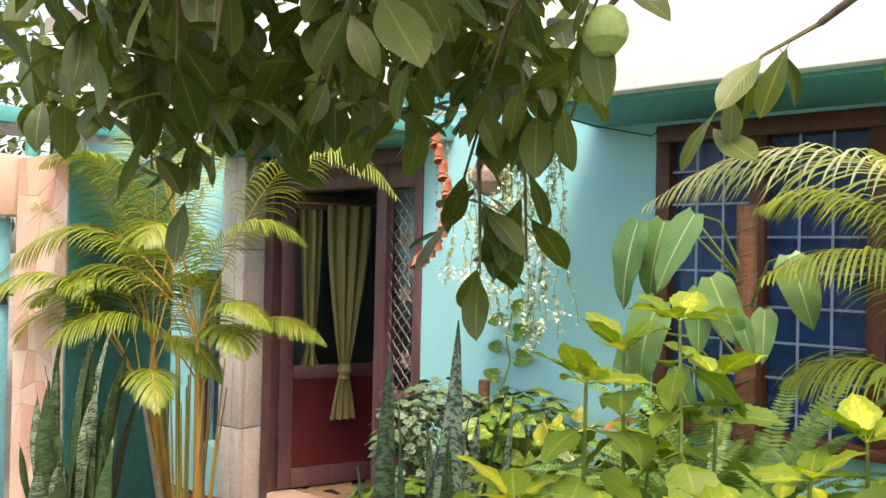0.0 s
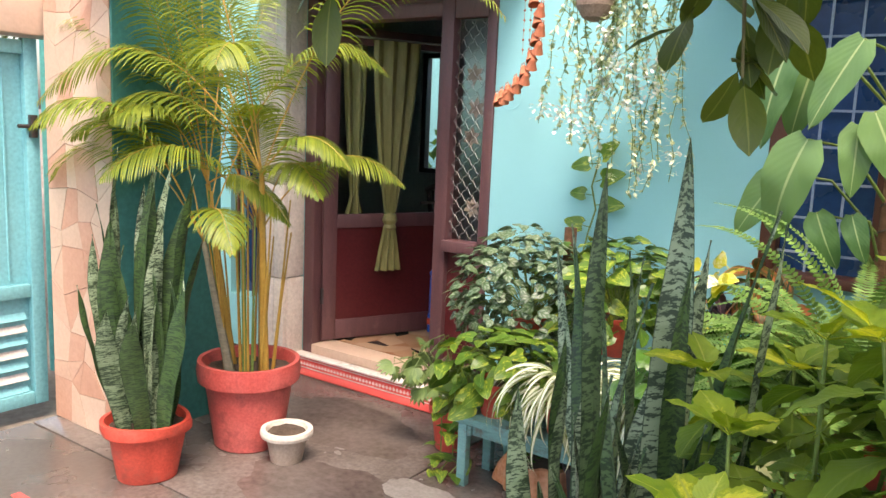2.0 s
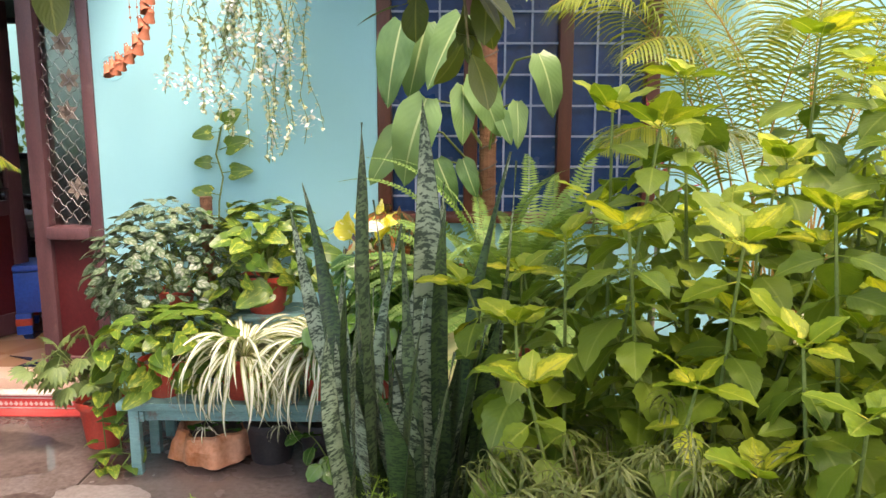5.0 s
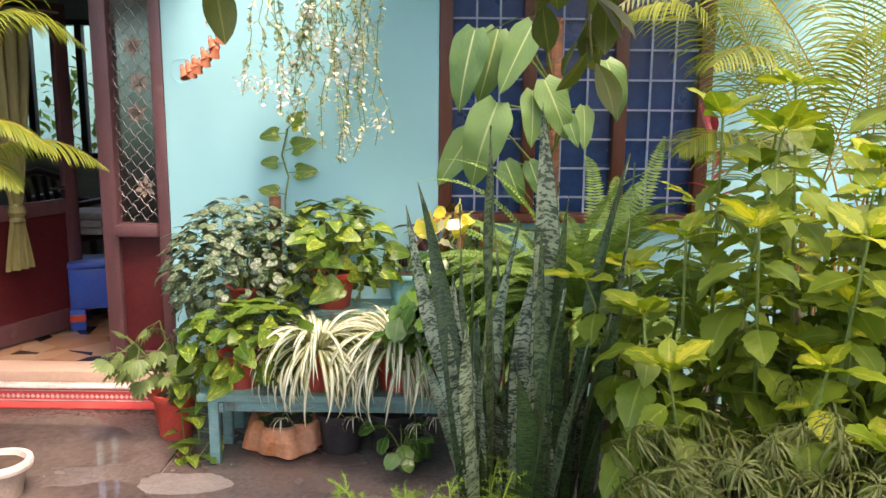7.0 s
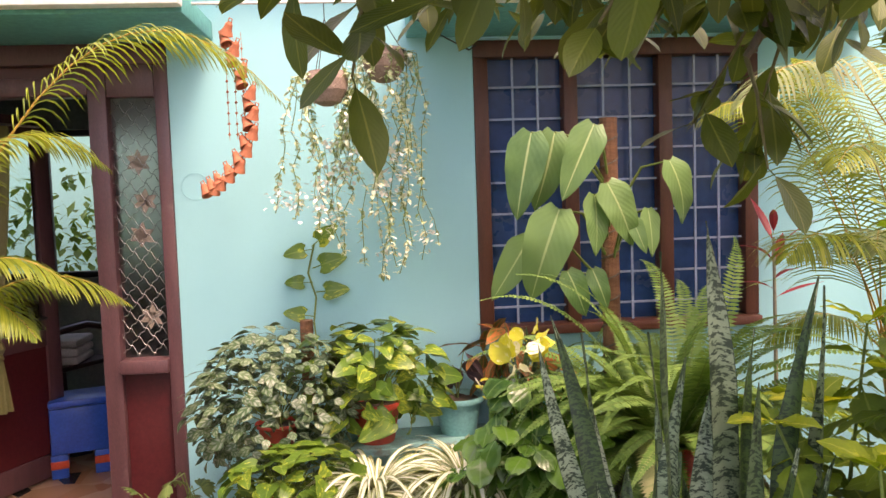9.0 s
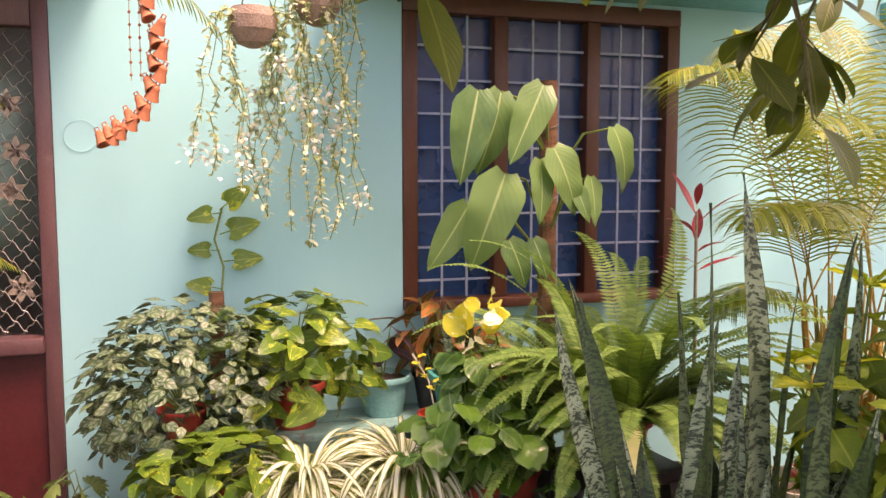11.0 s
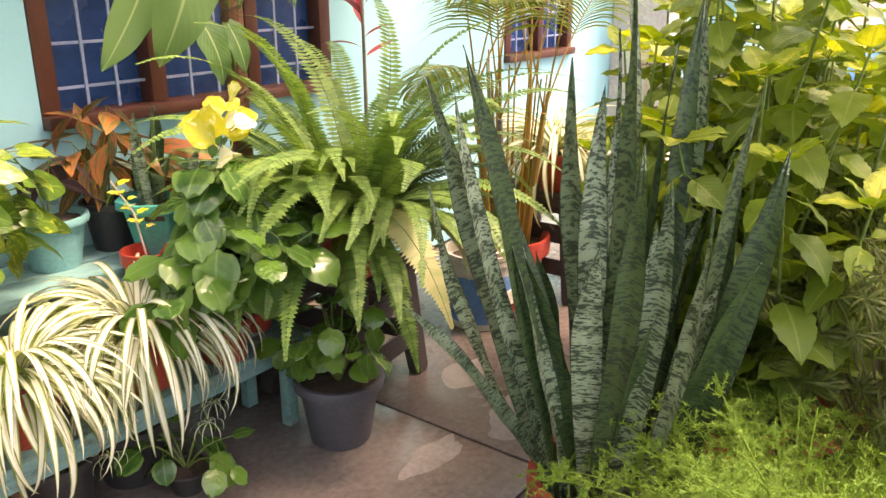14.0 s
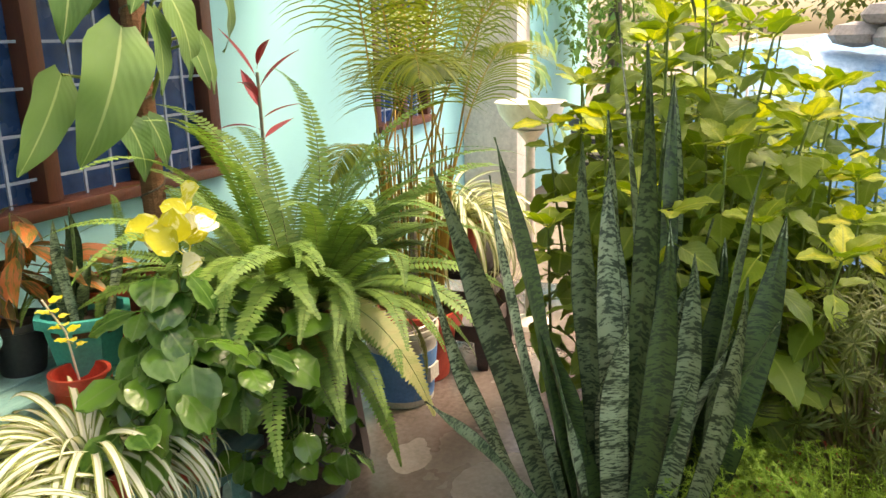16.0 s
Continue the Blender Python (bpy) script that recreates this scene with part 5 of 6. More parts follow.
# things under the bench
t = thing("grow_bag", "slumped orange-brown plastic sack planter under the bench", "grow bag", pose(-1.96, 2.62, 0))
random.seed(51)
part("sack", Geo().lathe([(0.13, 0), (0.165, 0.02), (0.16, 0.08), (0.14, 0.125), (0.125, 0.13), (0.11, 0.10)], 96, wave=lambda a, z: 0.09 * math.sin(a * 4 + z * 20) + 0.06 * math.sin(a * 9 + 1)), SACK, t)
part("soil", Geo().lathe([(0.11, 0.09), (0.105, 0.11), (0.03, 0.125)], 14), SOIL, t)
leaves_on(t, M_ROUND, [aim((random.uniform(-0.07, 0.07), random.uniform(-0.07, 0.07), 0.11), heading(k * 1.7, 0.6), s=0.45) for k in range(14)])
for px in (-1.73, -1.52):
    t = thing("black_pot", "black plastic nursery pot under the bench", "pot", pose(px, 2.60, 0), "pots under the bench")
    pot(t, 0.10, 0.17, BLACKPOT, taper=0.8)
lowp = bushy("low_round_leaf_plant", "round-leaf plant sprawling from under the bench", (-1.47, 2.42), 0, (0.06, 0.07, BLACKPOT), M_ROUND, 6, 52, 0.17, 0.13, 4, leaf_s=0.95)


# ---- rattan-look stools ----
def rattan_stool(p, s, label, w=0.36, h=0.44):
    t = thing("rattan_stool", label, "stool", pose(p[0], p[1], 0, 0, 0, s), "rattan-look stools")
    part("seat", Geo().box(-w / 2, w / 2, -w / 2, w / 2, h - 0.05, h, bevel=0.012), RATTAN, t)
    for sx in (-1, 1):
        for sy in (-1, 1):
            g = Geo()
            vs = []
            for z, o, k in ((0, 0.05, 0.022), (0.02, 0.05, 0.026), (h - 0.05, 0.0, 0.034)):
                cx, cy = sx * (w / 2 - 0.04 + o * 0.8), sy * (w / 2 - 0.04 + o * 0.8)
                vs += [(cx - k, cy - k, z), (cx + k, cy - k, z), (cx + k, cy + k, z), (cx - k, cy + k, z)]
            fs = [(3, 2, 1, 0)] + [(4 * r + k, 4 * r + (k + 1) % 4, 4 * r + 4 + (k + 1) % 4, 4 * r + 4 + k) for r in range(2) for k in range(4)]
            leg = part("leg", g.add(vs, fs), RATTAN, t, smooth=False)
    for z in (0.15, 0.30):
        e = w / 2 - 0.01 + 0.03 * (1 - z / h)
        for sgn in (-1, 1):
            part("side_panel", Geo().box(-e + 0.05, e - 0.05, sgn * e - 0.012 * sgn - 0.006, sgn * e - 0.012 * sgn + 0.006, z - 0.035, z + 0.035, bevel=0.003), RATTAN, t)
            part("side_panel", Geo().box(sgn * e - 0.012 * sgn - 0.006, sgn * e - 0.012 * sgn + 0.006, -e + 0.05, e - 0.05, z - 0.035, z + 0.035, bevel=0.003), RATTAN, t)
    for k in range(12):
        part("weave", Geo().box(-w / 2 + 0.01, w / 2 - 0.01, -w / 2 - 0.002, w / 2 + 0.002, h - 0.046 + k * 0.0036, h - 0.0445 + k * 0.0036), RATTAN, t)
    return t


rattan_stool((-0.76, 2.50), 8, "dark brown rattan-look plastic stool under the fern")
rattan_stool((0.50, 2.42), 3, "dark brown rattan-look plastic stool holding plants", 0.40, 0.46)

# ---- boston fern ----
random.seed(61)
def drooping(rise, length, sag, sway, n=16):
    """Points of a frond that leaves at an angle and bends over under its weight."""
    d, q, out = Vector((math.cos(rise), 0, math.sin(rise))), Vector((0, 0, 0)), [Vector((0, 0, 0))]
    for k in range(n):
        d = (d + Vector((0, sway / n, -sag / n * (0.35 + 1.5 * k / n)))).normalized()
        q = q + d * length / n
        out.append(q.copy())
    return out


FERNS = []
for k in range(22):
    e = radians(14 + 60 * ((k * 0.618) % 1))
    pts_ = drooping(e, random.uniform(0.30, 0.40) + 0.20 * math.sin(e), random.uniform(1.2, 2.1), random.uniform(-0.7, 0.7))
    st_, bl_ = frond_geo(pts_, 52, 0.031, 0.0088, hang=0.12, stem=0.0018, start=0.10, lean=1.25, segs=2, vee=0.08)
    FERNS.append((st_.mesh("stalk", STEM), bl_.mesh("frond", L_FERN)))
PALEFERN = frond_geo(drooping(0.6, 0.44, 2.8, 0.2), 54, 0.040, 0.0115, hang=0.12, stem=0.002, start=0.08, lean=1.25, segs=2, vee=0.05)
PALEFERN = (PALEFERN[0].mesh("stalk", STEM), PALEFERN[1].mesh("frond", L_FERNPALE))


def fern(p, z, count, label, seed, s=1.0, group=""):
    random.seed(seed)
    t = thing("boston_fern", label, "fern", pose(*p, z), group)
    pot(t, 0.12, 0.19, REDPOT)
    for i in range(count):
        a = math.tau * i * 0.618 + random.uniform(-0.2, 0.2)
        st_, bl_ = PALEFERN if i % 23 == 11 else FERNS[(i * 5 + i // 22) % 22]
        m = pose(math.cos(a) * 0.05, math.sin(a) * 0.05, 0.17) @ Matrix.Rotation(a, 4, "Z") @ Matrix.Rotation(random.gauss(0, 0.16), 4, "X") @ Matrix.Rotation(random.gauss(0, 0.10), 4, "Y") @ Matrix.Diagonal((*([s * random.uniform(0.75, 1.15)] * 3), 1))
        fo = part("frond", bl_, None, t, m=m)
        part("stalk", st_, None, fo)
    return t


fern((-0.81, 2.40), 0.44, 190, "full boston fern overflowing a red pot on the stool", 62, 1.34)
fern((-1.02, 2.88), 0.53, 22, "smaller boston fern in a red pot beside the window", 63, 0.6)

# ---- philodendron on a coir pole ----
random.seed(71)
ph = thing("philodendron", "large-leaved philodendron climbing a brown coir pole", "potted plant", pose(-0.87, 2.82, 0))
pot(ph, 0.14, 0.24, BLACKPOT)
part("coir_pole", Geo().tube([(0, 0, 0.15), (0.0, 0, 1.0), (0.0, 0, 1.76)], 0.034, 14), COIR, ph, "brown coir-wrapped pole")
g = Geo()
for k in range(150):
    a = k * math.tau / 9
    g.v.append((0.036 * math.cos(a), 0.036 * math.sin(a), 0.30 + k * 0.0097))
cord = Geo().tube(g.v, 0.003, 5)
part("cord", cord, BARK, ph)
# each leaf: where it joins its stalk, and where its tip hangs
spec = ((-1.20, 2.66, 1.70, -1.285, 2.60, 1.39), (-1.11, 2.68, 1.70, -1.18, 2.62, 1.42), (-0.98, 2.62, 1.72, -1.117, 2.56, 1.46), (-1.108, 2.64, 1.42, -1.25, 2.58, 1.095), (-0.973, 2.66, 1.47, -0.96, 2.60, 1.25), (-0.93, 2.64, 1.51, -0.82, 2.58, 1.285),
        (-0.766, 2.68, 1.41, -0.755, 2.62, 1.24), (-0.69, 2.66, 1.585, -0.59, 2.60, 1.37), (-1.20, 2.76, 1.31, -1.35, 2.72, 1.08), (-0.97, 2.72, 1.19, -0.92, 2.66, 1.05), (-0.836, 2.66, 1.38, -0.79, 2.62, 1.25), (-1.07, 2.70, 1.19, -1.0, 2.64, 1.02))
M_SPAN = (0.34, 0.30, 0.36, 0.275)
for k, (bx, by, bz, tx, ty, tz) in enumerate(spec):
    base, tip = Vector((bx + 0.87, by - 2.82, bz)), Vector((tx + 0.87, ty - 2.82, tz))
    part("petiole", Geo().tube([(0, 0, bz - 0.22), base * 0.55 + Vector((0, 0, bz * 0.45 - 0.02)), base], [0.006, 0.005, 0.004], 6), STEM, ph)
    lf = new("leaf", M_PHILO[k % 4])
    lf.parent, lf.matrix_basis = ph, aim(base, tip - base, up=(random.uniform(-0.3, 0.3), -1, 0.35), s=(tip - base).length / M_SPAN[k % 4])

# ---- red cordyline ----
random.seed(75)


def cordyline(p, z, h, label, n=14, s=1.0):
    t = thing("cordyline", label, "potted plant", pose(*p, 0))
    pot(t, 0.10, 0.18, BLACKPOT)
    part("stem", Geo().tube([(0, 0, 0.14), (0.01, 0, z * 0.5 + 0.1), (0, 0, z + h * 0.5)], [0.010, 0.009, 0.006], 7), CANE, t)
    leaves_on(t, M_RED, [aim((0, 0, z + h * (k / n) * 0.6), heading(k * 2.4, 0.35 + 0.9 * k / n), s=s * random.uniform(0.8, 1.15)) for k in range(n)])


cordyline((-0.16, 2.92), 1.02, 0.5, "red-leaved cordyline against the house wall", 8, 0.8)
cordyline((1.55, 0.35), 0.55, 0.5, "red-leaved cordyline near the covered heap", 18, 1.2)


# ---- lime coleus ----
def coleus(p, stems, height, spread, seed, label):
    random.seed(seed)
    t = thing("lime_coleus", label, "shrub", pose(*p, 0), "lime coleus shrubs")
    pot(t, 0.18, 0.24, REDPOT)
    poses, young = [], []
    for i in range(stems):
        a = i * 2.4 + random.uniform(-0.3, 0.3)
        f = math.sqrt((i + 0.5) / stems)
        top = height * (1.0 - 0.38 * f * f) * random.uniform(0.88, 1.08)
        q0 = Vector((math.cos(a) * 0.07 * f, math.sin(a) * 0.07 * f, 0.2))
        q1 = Vector((math.cos(a) * spread * f, math.sin(a) * spread * f, top))
        mid = q0.lerp(q1, 0.5) + Vector((math.cos(a) * 0.12 + random.gauss(0, 0.1), math.sin(a) * 0.12 + random.gauss(0, 0.1), 0)) * spread
        pts = [q0, q0.lerp(mid, 0.5), mid, mid.lerp(q1, 0.55), q1]
        part("stem", Geo().tube(pts, [0.007, 0.006, 0.005, 0.004, 0.003], 6), STEM, t)
        whorls = max(5, int((top - 0.15) / 0.09))
        for k in range(whorls):
            s = 1 - k / (whorls + 1.5)
            j = min(3, int(s * 4))
            q = pts[j].lerp(pts[j + 1], s * 4 - j)
            r0 = random.uniform(0, 1.57)
            for w in range(6 if k == 0 else 3):
                b = r0 + w * (math.pi / 3 if k == 0 else 2.1) + random.uniform(-0.35, 0.35)
                poses.append(aim(q, heading(b, random.uniform(0.1, 0.9) if k == 0 else random.uniform(-0.75, 0.2)), s=(0.68 if k == 0 else 0.64 + 0.055 * min(k, 4)) * random.uniform(0.8, 1.15), roll=random.uniform(-0.45, 0.45)))
                if k == 0 or (k == 1 and random.random() < 0.35):
                    young.append(poses.pop())
    leaves_on(t, M_COLEUSTOP, young, "young_leaf")
    leaves_on(t, M_COLEUS, poses)


coleus((-0.58, 1.30), 22, 1.36, 0.44, 81, "tall lime-yellow coleus in the yard")
coleus((-0.05, 1.48), 19, 1.52, 0.42, 82, "tall lime-yellow coleus in the yard")
coleus((-0.22, 0.98), 19, 1.18, 0.38, 83, "tall lime-yellow coleus in the yard")
coleus((0.36, 1.28), 17, 1.45, 0.38, 84, "tall lime-yellow coleus in the yard")

# ---- asparagus fern ----
random.seed(91)
PLUMES = []
for k in range(3):
    g = Geo()
    pts = arc((0, 0, 0), 0, 0.26 + 0.04 * k, 0.26 - 0.06 * k, 0.12 + 0.06 * k, 8)
    for j in range(46):
        s = 0.1 + 0.9 * random.random()
        i = min(7, int(s * 8))
        q = pts[i].lerp(pts[i + 1], s * 8 - i)
        d = Vector((random.gauss(0.3, 0.5), random.gauss(0, 1), random.gauss(0.25, 0.7))).normalized()
        ln = 0.085 * (1.15 - s * 0.75)
        for w in range(26):
            b = q + d * ln * (w + 1) / 26 - Vector((0, 0, 0.012)) * (w / 26) ** 2
            n = (d * 0.7 + Vector((random.gauss(0, 0.7), random.gauss(0, 0.7), random.gauss(0.1, 0.5)))).normalized()
            x = n.cross(Vector((random.random(), random.random(), random.random()))).normalized() * 0.0010
            g.add([b - x, b + x, b + n * 0.010], [(0, 1, 2)], [(0, 0), (1, 0), (0.5, 1)])
    g.tube(pts, 0.0014, 4)
    PLUMES.append(g.mesh("plume", L_ASPARAGUS, False))
af = thing("asparagus_fern", "feathery bright green asparagus fern in a red pot", "fern", pose(-1.26, 0.96, 0))
pot(af, 0.15, 0.30, REDPOT)
for i in range(120):
    a = i * 2.4
    f = math.sqrt((i + 0.5) / 120)
    m = pose(math.cos(a) * 0.10 * f, math.sin(a) * 0.10 * f, 0.28) @ Matrix.Rotation(a, 4, "Z") @ Matrix.Rotation(-1.0 * (1 - f), 4, "Y") @ Matrix.Diagonal((*([random.uniform(0.85, 1.4)] * 3), 1))
    part("plume", PLUMES[i % 3], None, af, m=m)

# ---- narrow-leaved variegated bush ----
ROSETTES = []
for k in range(3):
    g = Geo()
    for j in range(26):
        lf = leaf_geo(random.uniform(0.06, 0.12), 0.0072, "lance", 5, 0.2, random.uniform(0.7, 1.6))
        g.add(lf.v, lf.f, lf.uv, aim((0, 0, 0.002 * j), heading(j * 2.4, random.uniform(-0.2, 1.0))))
    ROSETTES.append(g.mesh("rosette", L_BUSH))


def spiky_bush(p, r, h, n, seed, label):
    random.seed(seed)
    t = thing("variegated_bush", label, "shrub", pose(*p, 0), "variegated bushes")
    pot(t, 0.17, 0.22, REDPOT)
    for i in range(n):
        d = Vector((random.gauss(0, 1), random.gauss(0, 1), random.gauss(0.15, 0.8))).normalized()
        k = random.uniform(0.55, 1.0)
        q = Vector((d.x * r * k, d.y * r * k, 0.30 + h * 0.45 + d.z * h * 0.5 * k))
        if q.z < 0.05:
            continue
        part("rosette", ROSETTES[i % 3], None, t, m=aim(q, d + Vector((0, 0, 0.3)), s=random.uniform(0.45, 0.8)) @ Matrix.Rotation(radians(-90), 4, "X"))
        if i % 4 == 0:
            part("twig", Geo().tube([(0, 0, 0.18), q * 0.5 + Vector((0, 0, 0.1)), q], [0.006, 0.004, 0.002], 5), TWIG, t)


spiky_bush((-0.66, 0.88), 0.36, 0.60, 285, 95, "dense narrow-leaved variegated bush in a red pot")
spiky_bush((0.05, 0.45), 0.36, 0.62, 240, 96, "dense narrow-leaved variegated bush in a red pot")

# ---- bucket, basin and plants on the far stool ----
bk = thing("paint_bucket", "grubby white bucket with blue printed sides used as a planter", "bucket", pose(-0.06, 2.42, 0))
part("wall", Geo().lathe([(0.115, 0), (0.12, 0.008), (0.14, 0.27), (0.147, 0.272), (0.147, 0.285), (0.141, 0.287), (0.148, 0.295), (0.148, 0.31), (0.136, 0.31), (0.13, 0.27)], 36), BUCKETWHITE, bk)
part("print", Geo().lathe([(0.1225, 0.03), (0.1405, 0.225), (0.139, 0.226), (0.121, 0.03)], 36), BUCKETBLUE, bk, "blue printed band")
part("blank_patch", Geo().box(-0.045, 0.035, -0.1405, -0.125, 0.10, 0.16), BUCKETWHITE, bk)
part("soil", Geo().lathe([(0.128, 0.25), (0.125, 0.27), (0.04, 0.285)], 16), SOIL, bk)
part("handle", Geo().tube([(0.15 * math.cos(a), 0.15 * math.sin(a), 0.285 - 0.06 * math.sin(a * 1.0)) for a in (math.pi + k * math.pi / 12 for k in range(13))], 0.003, 5), STEEL, bk)
bs = thing("white_basin", "shallow white bowl on a slim plant stand", "basin", pose(0.90, 2.18, 0))
part("bowl", Geo().lathe([(0.05, 0.96), (0.10, 0.975), (0.145, 1.03), (0.16, 1.08), (0.167, 1.085), (0.160, 1.09), (0.14, 1.04), (0.05, 0.99)], 36), WHITEWASH, bs)
part("stand", Geo().lathe([(0.11, 0), (0.10, 0.02), (0.024, 0.05), (0.022, 0.90), (0.07, 0.958)], 24), CREAM, bs)
spider_plant((0.42, 2.36), 0.46, 101, 110, 1.3)
spider_plant((0.60, 2.48), 0.46, 102, 90, 1.3)
bkp = thing("black_drum", "black plastic drum with pale stripes", "drum", pose(1.55, 1.95, 0))
part("body", Geo().lathe([(0.16, 0), (0.17, 0.01), (0.19, 0.9), (0.2, 0.92), (0.2, 0.96), (0.17, 0.96), (0.16, 0.8)], 32), BLACKPOT, bkp)
for k in range(5):
    part("stripe", Geo().lathe([(0.187, 0.70 + k * 0.04), (0.191, 0.705 + k * 0.04), (0.191, 0.715 + k * 0.04), (0.187, 0.72 + k * 0.04)], 32), PALERIM, bkp)
wallvine = thing("wall_philodendron", "heart-leaved vine hanging down the turquoise wall", "climbing plant", pose(3.2, 2.9, 0))
random.seed(105)
part("stem", Geo().tube([(0, 0, 0), (0.05, 0.05, 1.2), (0, 0.1, 2.4)], 0.012, 6), STEM, wallvine)
leaves_on(wallvine, M_PHILO, [aim((random.uniform(-0.5, 0.6), random.uniform(-0.2, 0.1), random.uniform(0.5, 2.4)), (random.gauss(0, 0.5), -0.5, -0.9), up=(0, -1, 0.3), s=random.uniform(0.5, 0.8)) for k in range(60)])

# covered heap with sandbags
hp = thing("tarpaulin_heap", "heap under a blue and white tarpaulin", "heap")
n = 26
vs, fs = [], []
for i in range(n + 1):
    for j in range(n + 1):
        u, v = i / n * 2 - 1, j / n * 2 - 1
        hgt = max(0, 1 - abs(u) ** 3.2) * max(0, 1 - abs(v) ** 3.2)
        vs.append((3.6 + u * 1.25, 0.85 + v * 1.5, 1.28 * hgt + 0.10 * hgt * noise.noise(Vector((u * 3, v * 3, 0))) + 0.03 * noise.noise(Vector((u * 9, v * 9, 4))) * hgt))
for i in range(n):
    for j in range(n):
        q = i * (n + 1) + j
        fs.append((q, q + n + 1, q + n + 2, q + 1))
part("sheet", Geo().add(vs, fs), TARP, hp)
for yy in (0.2, 1.3):
    part("rope", Geo().tube([(2.30, yy, 0.02), (2.55, yy, 1.05), (3.0, yy + 0.02, 1.31), (3.6, yy, 1.37), (4.3, yy, 1.28), (4.9, yy, 0.03)], 0.008, 6), PALERIM, hp, "pale rope over the sheet")
random.seed(107)
for x, y, zz in ((3.0, 0.45, 1.26), (3.15, 0.68, 1.28), (3.05, 0.25, 1.24), (3.3, 0.0, 1.26), (3.1, 0.5, 1.40)):
    t = thing("sandbag", "grey sandbag weighing down the tarpaulin", "sandbag", pose(x, y, zz, 0, 0, random.uniform(0, 180)), "sandbags on the heap")
    part("bag", Geo().lathe([(0.03, -0.02), (0.13, 0.01), (0.16, 0.06), (0.12, 0.12), (0.03, 0.14)], 16, wave=lambda a, z: 0.18 * math.cos(2 * a) + 0.05 * math.sin(5 * a)), ROCK, t)

# ---- hanging things ----
random.seed(111)


def hanging_basket(p, top, label, strands, seed, drop):
    random.seed(seed)
    t = thing("hanging_basket", label, "hanging planter", pose(*p), "hanging baskets")
    part("shell", Geo().lathe([(0.02, -0.075), (0.05, -0.062), (0.075, -0.02), (0.078, 0.02), (0.066, 0.05), (0.06, 0.05), (0.055, 0.02)], 24), HUSK, t)
    for k in range(3):
        a = k * math.tau / 3
        part("wire", Geo().tube([(0.068 * math.cos(a), 0.068 * math.sin(a), 0.045), (0, 0, top - 0.06), (0, 0, top)], 0.0016, 4), DARKMETAL, t)
    for i in range(strands):
        a = random.uniform(0, math.tau)
        ln = random.uniform(0.35, 1.0) * drop
        x, y = math.cos(a) * random.uniform(0.06, 0.17), math.sin(a) * random.uniform(0.04, 0.09)
        pts = [Vector((x * 0.4, y * 0.5, 0.05)), Vector((x * 0.9, y, 0.03))]
        for k in range(1, 9):
            pts.append(Vector((x + random.gauss(0, 0.012) + 0.12 * (k / 8) * math.sin(i * 1.7), y + random.gauss(0, 0.008), 0.03 - ln * k / 8)))
        s = part("strand", Geo().tube(pts, 0.0016, 4), STEM, t)
        g = Geo()
        for k in range(int(ln * 125)):
            f = random.random() * 8.99
            j = int(f)
            q = pts[j].lerp(pts[min(9, j + 1)], f - j)
            lf = leaf_geo(random.uniform(0.018, 0.036), 0.018, "ovate", 3, 0.15, 0.2)
            g.add(lf.v, lf.f, lf.uv, aim(q, (random.gauss(0, 1), random.gauss(0, 1), random.gauss(-0.2, 0.6))))
        part("strand_leaves", g, L_STRING, s)
        if i % 3 != 1:
            g = Geo()
            for k in range(24):
                lf = leaf_geo(0.022, 0.016, "round", 3, 0.2, 0.2)
                g.add(lf.v, lf.f, lf.uv, aim(pts[-2 - i % 3] + Vector((random.gauss(0, 0.022), random.gauss(0, 0.012), random.gauss(0, 0.02))), (random.gauss(0, 1), random.gauss(-0.4, 0.7), random.gauss(0.2, 0.8))))
            part("blossom", g, PETAL, s)


rod = thing("hanging_rod", "thin steel rod between the sunshades for hanging baskets", "rod")
part("bar", Geo().tube([(-2.45, 2.78, 2.20), (-1.56, 2.78, 2.20)], 0.006, 8), STEEL, rod)
hanging_basket((-1.93, 2.78, 1.90), 0.30, "coconut husk hanging basket with cream trailing shoots", 15, 112, 0.66)
hanging_basket((-1.72, 2.78, 1.98), 0.22, "coconut husk hanging basket with cream trailing shoots", 19, 113, 0.84)

chime = thing("bell_chime", "chain of small terracotta bells hanging from the sunshade", "wind chime", pose(-2.33, 2.88, 0))
pts = [Vector((0.02, 0, 2.13)), Vector((0.06, 0, 2.0)), Vector((0.11, 0, 1.85)), Vector((0.10, 0, 1.72)), Vector((0.05, 0, 1.61)), Vector((-0.02, 0, 1.55)), Vector((-0.06, 0, 1.52))]
part("cord", Geo().tube(pts, 0.002, 5), TERRA, chime)
BELL = Geo().lathe([(0.006, 0.042), (0.013, 0.034), (0.016, 0.016), (0.025, -0.008), (0.022, -0.010), (0.012, 0.012)], 16).mesh("bell", TERRA)
for k in range(22):
    s = 0.02 + k / 21 * 0.98
    j = min(5, int(s * 6))
    q = pts[j].lerp(pts[j + 1], s * 6 - j)
    bl = part("bell", BELL, None, chime, m=pose(q.x + 0.008 * (-1) ** k, q.y - 0.01, q.z, 20 * (-1) ** k, 25 * (-1) ** k, 0))
    part("loop", Geo().tube([(-0.006, 0, 0.04), (-0.006, 0, 0.055), (0.006, 0, 0.055), (0.006, 0, 0.04)], 0.0025, 4), TERRA, bl)
